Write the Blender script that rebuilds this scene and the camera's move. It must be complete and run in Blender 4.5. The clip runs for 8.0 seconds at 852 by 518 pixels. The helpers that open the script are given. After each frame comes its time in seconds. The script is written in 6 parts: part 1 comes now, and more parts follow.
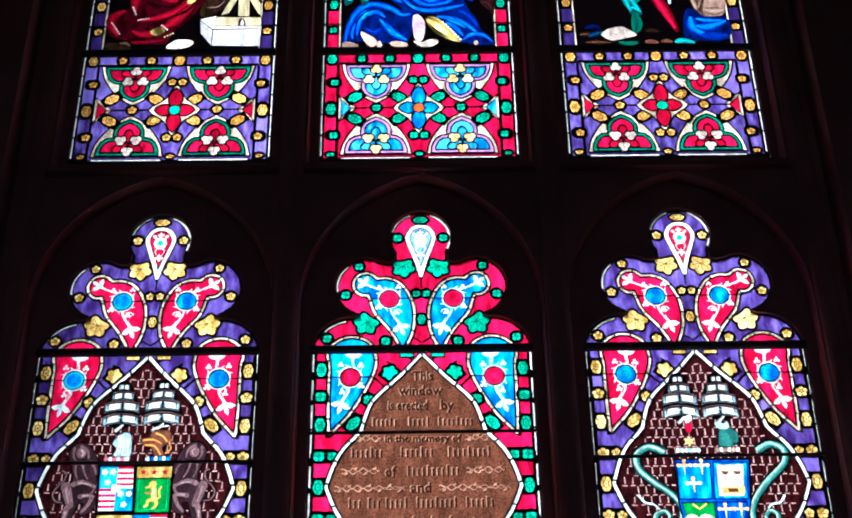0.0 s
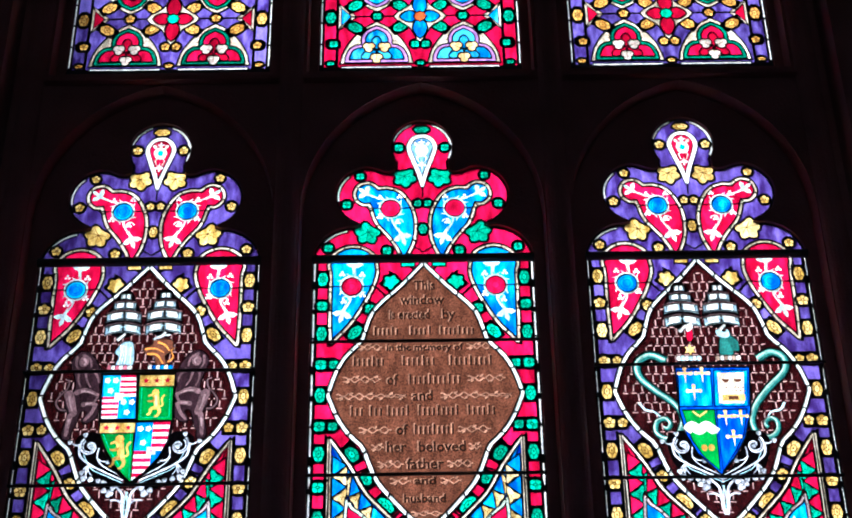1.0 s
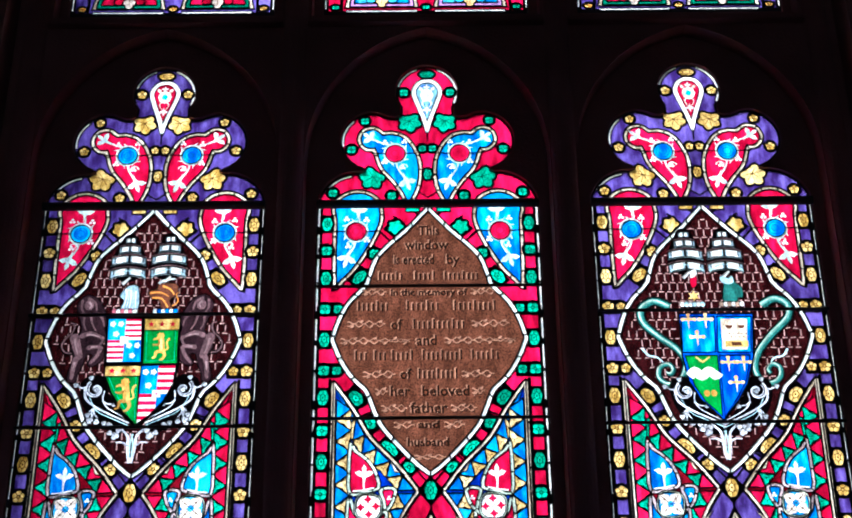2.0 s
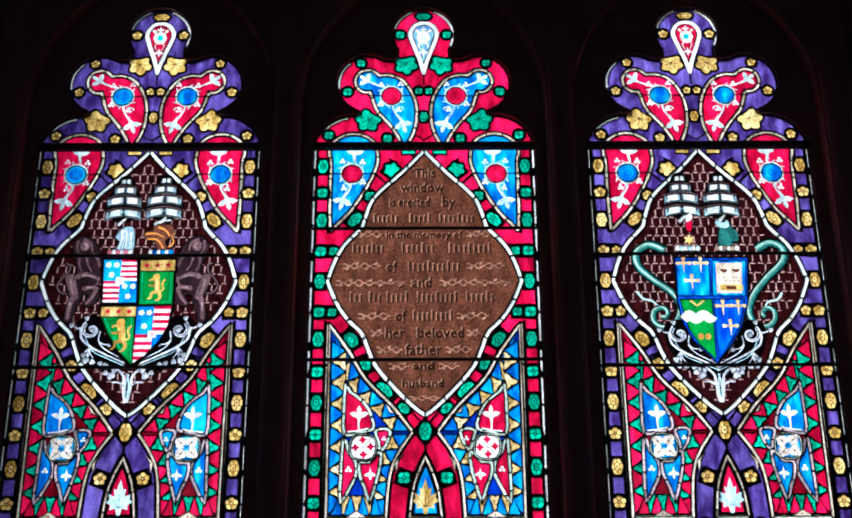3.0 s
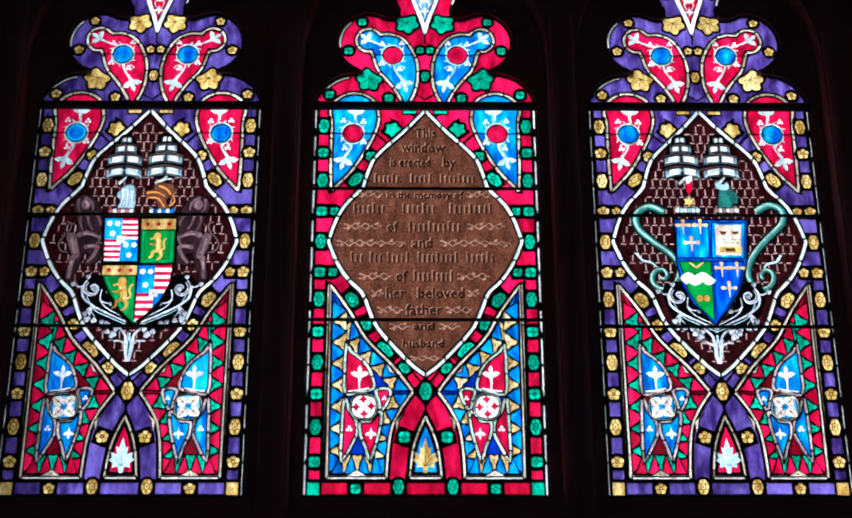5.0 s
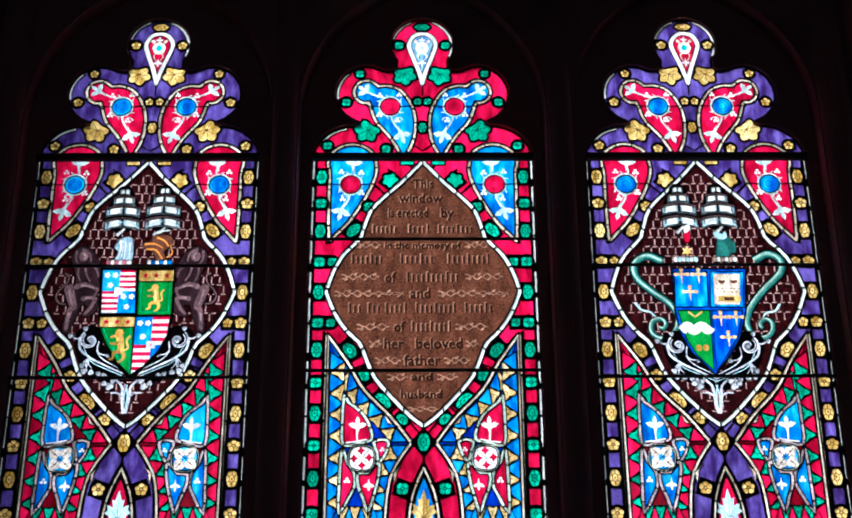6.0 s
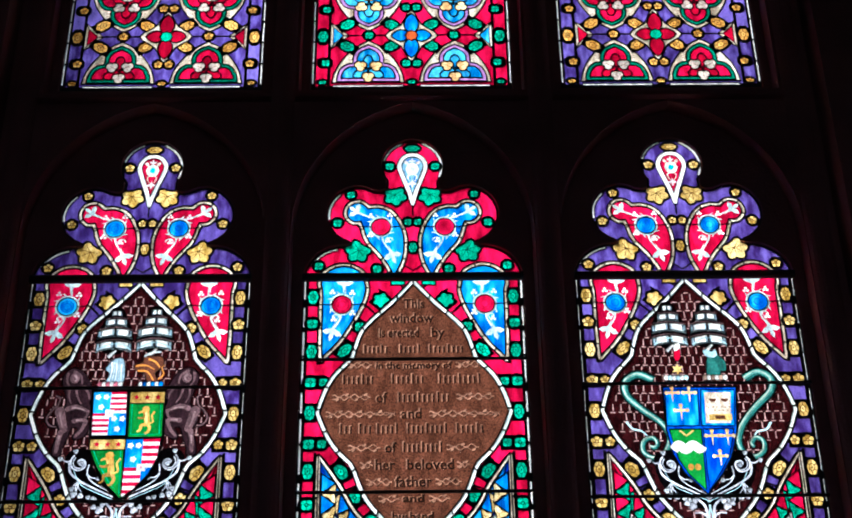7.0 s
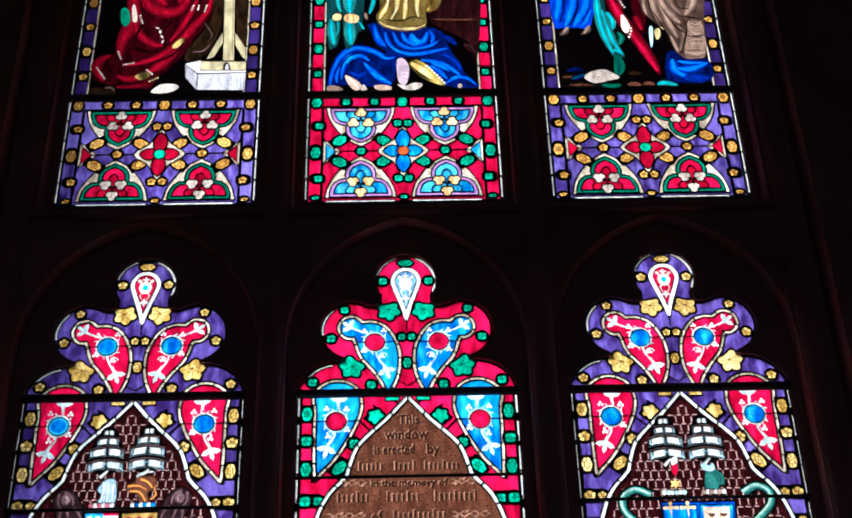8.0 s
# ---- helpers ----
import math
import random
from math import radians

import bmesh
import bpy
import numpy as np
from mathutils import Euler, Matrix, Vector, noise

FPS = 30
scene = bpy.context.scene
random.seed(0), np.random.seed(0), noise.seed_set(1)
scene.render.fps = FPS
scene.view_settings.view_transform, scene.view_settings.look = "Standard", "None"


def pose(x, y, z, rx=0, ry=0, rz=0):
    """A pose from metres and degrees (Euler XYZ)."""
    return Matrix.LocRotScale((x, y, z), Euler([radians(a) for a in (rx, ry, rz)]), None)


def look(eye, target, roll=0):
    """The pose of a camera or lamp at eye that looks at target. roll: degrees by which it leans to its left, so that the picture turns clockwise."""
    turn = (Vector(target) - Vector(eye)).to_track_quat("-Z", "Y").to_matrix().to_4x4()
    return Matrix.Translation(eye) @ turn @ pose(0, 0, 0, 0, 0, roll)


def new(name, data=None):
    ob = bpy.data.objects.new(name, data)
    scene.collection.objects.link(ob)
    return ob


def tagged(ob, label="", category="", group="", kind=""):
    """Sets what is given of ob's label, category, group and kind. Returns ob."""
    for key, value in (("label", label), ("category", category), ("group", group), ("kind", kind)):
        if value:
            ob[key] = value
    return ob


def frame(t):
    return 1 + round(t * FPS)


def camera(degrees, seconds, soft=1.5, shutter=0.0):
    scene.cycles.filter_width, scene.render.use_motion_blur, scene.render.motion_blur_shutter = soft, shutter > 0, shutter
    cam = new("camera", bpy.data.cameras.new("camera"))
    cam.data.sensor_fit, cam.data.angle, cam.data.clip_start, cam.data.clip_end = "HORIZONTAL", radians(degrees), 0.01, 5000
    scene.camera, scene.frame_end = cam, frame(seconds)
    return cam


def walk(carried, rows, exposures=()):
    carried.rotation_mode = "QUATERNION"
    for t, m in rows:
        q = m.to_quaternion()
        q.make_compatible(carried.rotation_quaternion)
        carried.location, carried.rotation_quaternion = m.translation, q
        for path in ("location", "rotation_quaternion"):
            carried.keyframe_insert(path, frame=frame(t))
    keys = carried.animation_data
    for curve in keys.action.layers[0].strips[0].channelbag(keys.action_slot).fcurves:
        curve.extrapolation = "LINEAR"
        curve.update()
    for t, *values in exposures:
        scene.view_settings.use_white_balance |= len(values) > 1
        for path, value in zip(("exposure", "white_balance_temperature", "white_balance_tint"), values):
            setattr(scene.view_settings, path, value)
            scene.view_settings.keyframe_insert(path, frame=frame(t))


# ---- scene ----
from mathutils.geometry import delaunay_2d_cdt

cam = camera(34.6, 8.0, soft=1.85)
# seconds, eye x, y, z, yaw, pitch, roll
ROWS = [
    (0.0, -0.0160, -3.3391, 1.6256, -0.54, 31.64, 0.92),
    (0.5, -0.0072, -3.3292, 1.6110, -0.32, 30.86, 0.81),
    (1.0, -0.0120, -3.3129, 1.6012, -0.34, 28.37, 0.89),
    (1.5, -0.0118, -3.3141, 1.6009, -0.17, 27.05, 0.68),
    (3.0, -0.0066, -3.3005, 1.5696, -0.19, 24.20, 0.29),
    (3.5, -0.0301, -3.3099, 1.5725, -0.69, 22.81, 0.37),
    (4.0, -0.0330, -3.3169, 1.5809, -0.82, 21.94, 0.27),
    (5.5, -0.0351, -3.3215, 1.5920, -0.54, 22.47, 0.10),
    (6.0, -0.0141, -3.3122, 1.5831, -0.39, 24.38, 0.28),
    (6.5, 0.0060, -3.3175, 1.6027, -0.30, 25.70, 0.58),
    (7.0, -0.0009, -3.3457, 1.6098, -0.64, 28.79, 0.73),
    (7.5, -0.0131, -3.3414, 1.6111, -1.09, 30.98, 1.07),
    (8.0, -0.0148, -3.3554, 1.6395, -1.30, 33.13, 1.64),
]
walk(cam, [(t, pose(x, y, z, 0, 0, yaw) @ pose(0, 0, 0, pitch) @ pose(0, 0, 0, 0, roll) @ pose(0, 0, 0, 90))
           for t, x, y, z, yaw, pitch, roll in ROWS],
     exposures=[(0.0, 2.0, 5300, 12), (1.5, 1.9, 5300, 12), (3.5, 1.3, 5300, 12), (5.5, 1.32, 5320, 12), (7.0, 1.47, 5480, 12), (8.0, 1.58, 5500, 12)])

# ---------------------------------------------------------------- daylight
SUN_UP, SUN_ROUND = radians(26), radians(-21)
world = bpy.data.worlds.new("sky")
scene.world = world
world.use_nodes = True
wn = world.node_tree
sky = wn.nodes.new("ShaderNodeTexSky")
sky.sky_type, sky.sun_disc = "NISHITA", False
sky.sun_elevation, sky.sun_rotation = SUN_UP, SUN_ROUND
sky.dust_density = 3.0
wn.links.new(sky.outputs["Color"], wn.nodes["Background"].inputs["Color"])
wn.nodes["Background"].inputs["Strength"].default_value = 0.1
sun = new("sun", bpy.data.lights.new("sun", "SUN"))
sun.data.energy, sun.data.angle, sun.data.color = 1.3, radians(20), (1.0, 0.96, 0.9)
sun.matrix_world = look((0, 0, 0), (-math.sin(SUN_ROUND) * math.cos(SUN_UP), -math.cos(SUN_ROUND) * math.cos(SUN_UP), -math.sin(SUN_UP)))
sun.location = (8, 20, 20)


# ---------------------------------------------------------------- materials
def nodes_of(mat):
    mat.use_nodes = True
    nt = mat.node_tree
    nt.nodes.clear()
    return nt, nt.nodes.new("ShaderNodeOutputMaterial")


def add(nt, kind, **sets):
    n = nt.nodes.new(kind)
    for key, value in sets.items():
        n.inputs[key.replace("_", " ")].default_value = value
    return n


def glass(name, colour, streak=0.35, grain=0.25, vary=0.3, light=None, fold=0.0):
    """Coloured cathedral glass: daylight soaks through it. Two sizes of streaks and specks, and a tint of its own for each piece."""
    mat = bpy.data.materials.new(name)
    nt, out = nodes_of(mat)
    L = nt.links.new
    place = add(nt, "ShaderNodeTexCoord")
    info = add(nt, "ShaderNodeObjectInfo")
    shift = nt.nodes.new("ShaderNodeVectorMath")
    shift.operation = "ADD"
    push = nt.nodes.new("ShaderNodeVectorMath")
    push.operation = "SCALE"
    L(info.outputs["Location"], push.inputs[0])
    push.inputs["Scale"].default_value = 3.7
    L(place.outputs["Object"], shift.inputs[0])
    L(push.outputs[0], shift.inputs[1])
    stretch = nt.nodes.new("ShaderNodeMapping")
    stretch.inputs["Scale"].default_value = (1.0, 1.0, 0.35)
    L(shift.outputs[0], stretch.inputs["Vector"])
    big = add(nt, "ShaderNodeTexNoise", Scale=42.0, Detail=3.0)
    fine = add(nt, "ShaderNodeTexNoise", Scale=330.0, Detail=2.0)
    L(stretch.outputs[0], big.inputs["Vector"])
    L(shift.outputs[0], fine.inputs["Vector"])

    def span(source, low, high, a=0.3, b=0.7):
        m = nt.nodes.new("ShaderNodeMapRange")
        m.inputs["From Min"].default_value, m.inputs["From Max"].default_value = a, b
        m.inputs["To Min"].default_value, m.inputs["To Max"].default_value = low, high
        L(source, m.inputs["Value"])
        return m.outputs["Result"]

    def times(a, b):
        m = nt.nodes.new("ShaderNodeMath")
        m.operation = "MULTIPLY"
        L(a, m.inputs[0])
        L(b, m.inputs[1])
        return m.outputs[0]

    value = times(times(span(big.outputs["Fac"], 1 - streak, 1 + streak * 0.5), span(fine.outputs["Fac"], 1 - grain, 1 + grain * 0.5)),
                  span(info.outputs["Random"], 1 - vary, 1.0 + vary * 0.25, 0, 1))
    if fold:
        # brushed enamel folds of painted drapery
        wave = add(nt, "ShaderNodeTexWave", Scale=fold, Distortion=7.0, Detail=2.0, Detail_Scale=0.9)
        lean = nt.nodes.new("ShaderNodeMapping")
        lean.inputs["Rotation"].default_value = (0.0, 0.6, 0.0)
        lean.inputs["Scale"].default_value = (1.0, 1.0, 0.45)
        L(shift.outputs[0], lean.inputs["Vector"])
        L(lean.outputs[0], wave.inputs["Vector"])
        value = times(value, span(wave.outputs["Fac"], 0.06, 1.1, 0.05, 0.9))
    blend = nt.nodes.new("ShaderNodeMix")
    blend.data_type = "RGBA"
    blend.inputs["A"].default_value = (*colour, 1)
    blend.inputs["B"].default_value = (*(light or [min(1, c * 1.35) for c in colour]), 1)
    pale = nt.nodes.new("ShaderNodeMath")
    pale.operation = "MAXIMUM"
    L(span(big.outputs["Fac"], 0, 1, 0.4, 0.75), pale.inputs[0])
    L(span(info.outputs["Random"], 0, 0.9, 0.78, 1.0), pale.inputs[1])
    L(pale.outputs[0], blend.inputs["Factor"])
    tint = nt.nodes.new("ShaderNodeVectorMath")
    tint.operation = "SCALE"
    L(blend.outputs["Result"], tint.inputs[0])
    L(value, tint.inputs["Scale"])
    soak = add(nt, "ShaderNodeBsdfTranslucent")
    L(tint.outputs[0], soak.inputs["Color"])
    gloss = add(nt, "ShaderNodeBsdfGlossy", Roughness=0.18)
    gloss.inputs["Color"].default_value = (1, 1, 1, 1)
    bump = add(nt, "ShaderNodeBump", Strength=0.25, Distance=0.002)
    L(big.outputs["Fac"], bump.inputs["Height"])
    L(bump.outputs["Normal"], gloss.inputs["Normal"])
    mix = add(nt, "ShaderNodeMixShader", Fac=0.015)
    L(soak.outputs[0], mix.inputs[1])
    L(gloss.outputs[0], mix.inputs[2])
    L(mix.outputs[0], out.inputs["Surface"])
    return mat


def clear_back():
    """The outer face and edges of a piece, through which the daylight enters."""
    mat = bpy.data.materials.new("clear glass face")
    nt, out = nodes_of(mat)
    t = add(nt, "ShaderNodeBsdfTransparent")
    t.inputs["Color"].default_value = (0.97, 0.98, 0.97, 1)
    nt.links.new(t.outputs[0], out.inputs["Surface"])
    return mat


def solid(name, colour, rough=0.8, metal=0.0, scale=12.0, vary=0.35, bump=0.3, fine=90.0):
    mat = bpy.data.materials.new(name)
    nt, out = nodes_of(mat)
    L = nt.links.new
    p = add(nt, "ShaderNodeBsdfPrincipled", Roughness=rough, Metallic=metal)
    place = add(nt, "ShaderNodeTexCoord")
    a = add(nt, "ShaderNodeTexNoise", Scale=scale, Detail=6.0)
    b = add(nt, "ShaderNodeTexNoise", Scale=fine, Detail=4.0)
    for n in (a, b):
        L(place.outputs["Object"], n.inputs["Vector"])
    ramp = nt.nodes.new("ShaderNodeMix")
    ramp.data_type = "RGBA"
    ramp.inputs["A"].default_value = (*[c * (1 - vary) for c in colour], 1)
    ramp.inputs["B"].default_value = (*[min(1, c * (1 + vary)) for c in colour], 1)
    L(a.outputs["Fac"], ramp.inputs["Factor"])
    L(ramp.outputs["Result"], p.inputs["Base Color"])
    bm_ = add(nt, "ShaderNodeBump", Strength=bump, Distance=0.004)
    L(b.outputs["Fac"], bm_.inputs["Height"])
    L(bm_.outputs["Normal"], p.inputs["Normal"])
    L(p.outputs[0], out.inputs["Surface"])
    return mat


BACK = clear_back()
MAT = {
    "crimson": glass("crimson glass", (0.56, 0.0015, 0.040), vary=0.42, streak=0.5, light=(0.78, 0.006, 0.085)),
    "ruby": glass("ruby glass", (0.38, 0.0015, 0.024), vary=0.45),
    "purple": glass("purple glass", (0.050, 0.023, 0.185), vary=0.45, streak=0.5, light=(0.15, 0.115, 0.46)),
    "violet": glass("violet glass", (0.062, 0.033, 0.24), vary=0.45, streak=0.5, light=(0.2, 0.16, 0.58)),
    "green_dark": glass("dark emerald glass", (0.003, 0.17, 0.10), grain=0.5, vary=0.3),
    "green": glass("emerald glass", (0.006, 0.38, 0.215), grain=0.6, vary=0.4, light=(0.025, 0.60, 0.38)),
    "blue": glass("sky blue glass", (0.005, 0.15, 0.74), vary=0.4, streak=0.5, light=(0.05, 0.46, 0.97)),
    "cyan": glass("cyan blue glass", (0.012, 0.27, 0.82), grain=0.5, vary=0.4, streak=0.5, light=(0.13, 0.66, 0.98)),
    "azure": glass("azure glass", (0.004, 0.09, 0.66), grain=0.4, light=(0.012, 0.2, 0.85)),
    "royal": glass("royal blue glass", (0.002, 0.026, 0.34), grain=0.5, streak=0.6),
    "deep_blue": glass("deep blue glass", (0.003, 0.05, 0.55), light=(0.01, 0.14, 0.8)),
    "turquoise": glass("turquoise glass", (0.02, 0.40, 0.55)),
    "gold": glass("silver-stained gold glass", (0.64, 0.40, 0.07), grain=0.6, streak=0.5, vary=0.35, light=(0.98, 0.78, 0.32)),
    "gold_pale": glass("pale gold glass", (0.80, 0.56, 0.19), grain=0.6, streak=0.5, vary=0.35, light=(0.98, 0.85, 0.5)),
    "amber": glass("amber glass", (0.74, 0.35, 0.055), grain=0.5, vary=0.65, light=(0.9, 0.58, 0.16)),
    "white": glass("white glass", (0.86, 0.95, 0.95), grain=0.4, streak=0.35, vary=0.25),
    "cream": glass("cream glass", (0.70, 0.60, 0.45), grain=0.6, streak=0.5, vary=0.4, light=(0.92, 0.86, 0.74)),
    "paint_white": glass("white painted glass", (0.80, 0.88, 0.90), grain=0.3, vary=0.2),
    "pale_blue": glass("pale blue glass", (0.40, 0.66, 0.78), grain=0.4, vary=0.3),
    "sky_pale": glass("pale sky glass", (0.20, 0.45, 0.66), grain=0.5, vary=0.2),
    "copper": glass("copper brown glass", (0.090, 0.032, 0.018), grain=0.75, vary=0.05, streak=0.4),
    "copper_dark": glass("dark brown enamel", (0.018, 0.007, 0.004), grain=0.2, vary=0.1),
    # colour of the scrolls, and of the highlight painted along letters and bars
    "copper_light": glass("light brown enamel of scrolls and lit letter edges", (0.29, 0.15, 0.10), grain=0.5, vary=0.3),
    "helm_steel": glass("bluish white helm glass", (0.62, 0.74, 0.80), grain=0.6, streak=0.7, vary=0.35),
    "crest_blue": glass("grey blue shaded glass", (0.22, 0.34, 0.42), grain=0.6, streak=0.6),
    "maroon": glass("dark maroon glass", (0.019, 0.0024, 0.0032), grain=0.7, streak=0.6, vary=0.2),
    "mortar": glass("scratched rose line", (0.40, 0.25, 0.25), grain=0.5, vary=0.2),
    "fillet_green": glass("pale green fillet glass", (0.58, 0.74, 0.64), grain=0.6, vary=0.3),
    "fillet_white": glass("faintly green white glass", (0.80, 0.96, 0.93), grain=0.3, streak=0.3, vary=0.2),
    "grey_pearl": glass("pearl grey glass", (0.50, 0.43, 0.47), grain=0.7, vary=0.3, streak=0.5),
    "parchment": glass("creamy white glass", (0.78, 0.70, 0.62), grain=0.6, vary=0.3, streak=0.4),
    "vine_white": glass("pale bluish painted vine", (0.54, 0.76, 0.80), grain=0.5, vary=0.3, streak=0.4),
    "grey_violet": glass("grey violet glass", (0.13, 0.075, 0.085), grain=0.6, vary=0.2),
    "grey_dark": glass("smoky violet glass", (0.022, 0.010, 0.014), grain=0.6, vary=0.2),
    "sea_green": glass("sea green glass", (0.022, 0.13, 0.115), grain=0.5, vary=0.2),
    "grass": glass("grass green glass", (0.015, 0.22, 0.03), grain=0.4),
    "pink": glass("pink glass", (0.85, 0.22, 0.32)),
    "lilac": glass("lilac glass", (0.42, 0.22, 0.55), grain=0.3),
    "peach": glass("peach glass", (0.85, 0.50, 0.20), grain=0.5, light=(0.98, 0.75, 0.4)),
    "ember": glass("orange red glass", (0.62, 0.11, 0.025), grain=0.4),
    "orange": glass("orange glass", (0.72, 0.28, 0.05), grain=0.4),
    "night": glass("near-black painted glass", (0.0009, 0.0005, 0.0008), grain=0.4),
    "wine": glass("wine red glass", (0.022, 0.0003, 0.002), grain=0.5, streak=0.7),
    "garnet_mid": glass("mid garnet glass", (0.13, 0.0008, 0.007), grain=0.4, streak=0.5),
    "navy": glass("navy glass", (0.0012, 0.014, 0.20), grain=0.5, streak=0.6),
    "cherry": glass("cherry red glass", (0.23, 0.001, 0.011), grain=0.4, streak=0.5),
    "garnet": glass("garnet red glass", (0.065, 0.0005, 0.004), grain=0.5, streak=0.6),
    "buff": glass("dull buff glass", (0.22, 0.145, 0.115), grain=0.5, streak=0.5),
    # purple border glass with the shade of something outside put into its colour
    "dusk": glass("purple glass darkened as if shaded outside", (0.027, 0.014, 0.105), vary=0.5, streak=0.5),
    "indigo": glass("dark indigo glass", (0.0008, 0.006, 0.085), grain=0.5, streak=0.7),
    "drab": glass("drab yellow glass", (0.11, 0.08, 0.02), grain=0.5, streak=0.5),
    "taupe": glass("dark taupe glass", (0.055, 0.032, 0.026), grain=0.5, streak=0.5),
    "taupe_mid": glass("taupe glass", (0.11, 0.07, 0.055), grain=0.5, streak=0.5),
    "wall_dark": glass("dark wine brown glass", (0.012, 0.0022, 0.003), grain=0.5, streak=0.6),
    "flesh_light": glass("creamy grey glass", (0.52, 0.45, 0.40), grain=0.6, streak=0.5),
    "block_white": glass("bluish white shaded glass", (0.58, 0.58, 0.64), grain=0.5, streak=0.4),
    "earth": glass("dark earth glass", (0.014, 0.007, 0.003), grain=0.6, streak=0.6),
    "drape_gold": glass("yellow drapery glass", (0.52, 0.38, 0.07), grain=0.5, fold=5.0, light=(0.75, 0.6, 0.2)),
    "olive_pale": glass("pale straw glass", (0.50, 0.44, 0.26), grain=0.4, streak=0.4),
    "lilac_pale": glass("pale lilac glass", (0.46, 0.36, 0.44), grain=0.4),
    "sea_pale": glass("pale sea green glass", (0.11, 0.33, 0.30), grain=0.6, vary=0.2),
    "sea_dark": glass("dark sea green glass", (0.004, 0.032, 0.035), grain=0.5),
    "teal_mid": glass("teal glass", (0.015, 0.21, 0.25), grain=0.4),
    "olive": glass("pale olive glass", (0.42, 0.38, 0.17), grain=0.5, streak=0.5),
    "stone_white": glass("grey white shaded glass", (0.40, 0.40, 0.46), grain=0.6, streak=0.5),
    "umber": glass("umber paint line", (0.10, 0.045, 0.008), grain=0.3),
    "bottle": glass("bottle green paint line", (0.001, 0.06, 0.035), grain=0.3),
    "brown": glass("brown glass", (0.10, 0.035, 0.02), grain=0.5),
    "mantle_white": glass("bluish white painted scrollwork", (0.60, 0.66, 0.80), grain=0.7, vary=0.3, streak=0.5),
    "grey_light": glass("pale violet grey glass", (0.28, 0.19, 0.20), grain=0.5),
    "flesh": glass("pale buff glass", (0.38, 0.27, 0.21), grain=0.45),
}
LEAD = solid("dull lead", (0.025, 0.023, 0.025), rough=0.8, metal=0.2, scale=60, fine=400)
IRON = solid("black iron", (0.03, 0.028, 0.027), rough=0.7, metal=0.3, scale=40, fine=300)
STONE = solid("dark sandstone", (0.24, 0.085, 0.08), rough=0.95, scale=5, fine=120, vary=0.4, bump=0.5)
PLASTER = solid("aged plaster", (0.35, 0.30, 0.26), rough=0.95, scale=2, fine=60)
PAVING = solid("worn stone paving", (0.20, 0.17, 0.15), rough=0.8, scale=3, fine=50)
GRASS = solid("mown grass", (0.05, 0.08, 0.03), rough=0.95, scale=0.6, fine=20)


# ---------------------------------------------------------------- flat shapes, in millimetres
def area(p):
    return 0.5 * sum(p[i - 1][0] * p[i][1] - p[i][0] * p[i - 1][1] for i in range(len(p)))


def ccw(p):
    return list(p) if area(p) > 0 else list(p)[::-1]


def grow(p, d):
    """The outline p moved outwards by d."""
    p = ccw(p)
    out = []
    for i in range(len(p)):
        a, b, c = Vector(p[i - 1]), Vector(p[i]), Vector(p[(i + 1) % len(p)])
        e, g = (b - a).normalized(), (c - b).normalized()
        n1, n2 = Vector((e.y, -e.x)), Vector((g.y, -g.x))
        m = n1 + n2
        m = m * (1 / max(0.45, m.length_squared / 2)) if m.length > 1e-6 else n1
        q = b + m * d
        out.append((q.x, q.y))
    return out


def ell(x, y, rx, ry, n=14, turn=0.0):
    c, s = math.cos(turn), math.sin(turn)
    return [(x + rx * math.cos(a) * c - ry * math.sin(a) * s, y + rx * math.cos(a) * s + ry * math.sin(a) * c)
            for a in (2 * math.pi * k / n for k in range(n))]


def rosette(x, y, r, lobes=4, deep=0.16, n=24, turn=0.0, tall=1.0):
    return [(x + r * (1 - deep + deep * math.cos(lobes * a)) * math.cos(a + turn), y + tall * r * (1 - deep + deep * math.cos(lobes * a)) * math.sin(a + turn))
            for a in (2 * math.pi * k / n for k in range(n))]


def clover(x, y, r, tall=1.0, lobes=4, turn=math.pi / 4, deep=0.3, n=32):
    """Round lobes with notches between them."""
    return [(x + r * w * math.cos(a + turn), y + tall * r * w * math.sin(a + turn))
            for a, w in ((2 * math.pi * k / n, 1 - deep + deep * abs(math.cos(lobes * math.pi * k / n)) ** 0.6) for k in range(n))]


def trim(p, q):
    """The part of p that lies within the convex outline q."""
    q, out = ccw(q), list(p)
    for a, b in zip(q, q[1:] + q[:1]):
        was, out = out, []
        side = [(b[0] - a[0]) * (z - a[1]) - (b[1] - a[1]) * (x - a[0]) for x, z in was]
        for i in range(len(was)):
            if (side[i - 1] > 0) != (side[i] > 0):
                f = side[i - 1] / (side[i - 1] - side[i])
                out.append((was[i - 1][0] + f * (was[i][0] - was[i - 1][0]), was[i - 1][1] + f * (was[i][1] - was[i - 1][1])))
            if side[i] > 0:
                out.append(was[i])
        if len(out) < 3:
            return []
    return out


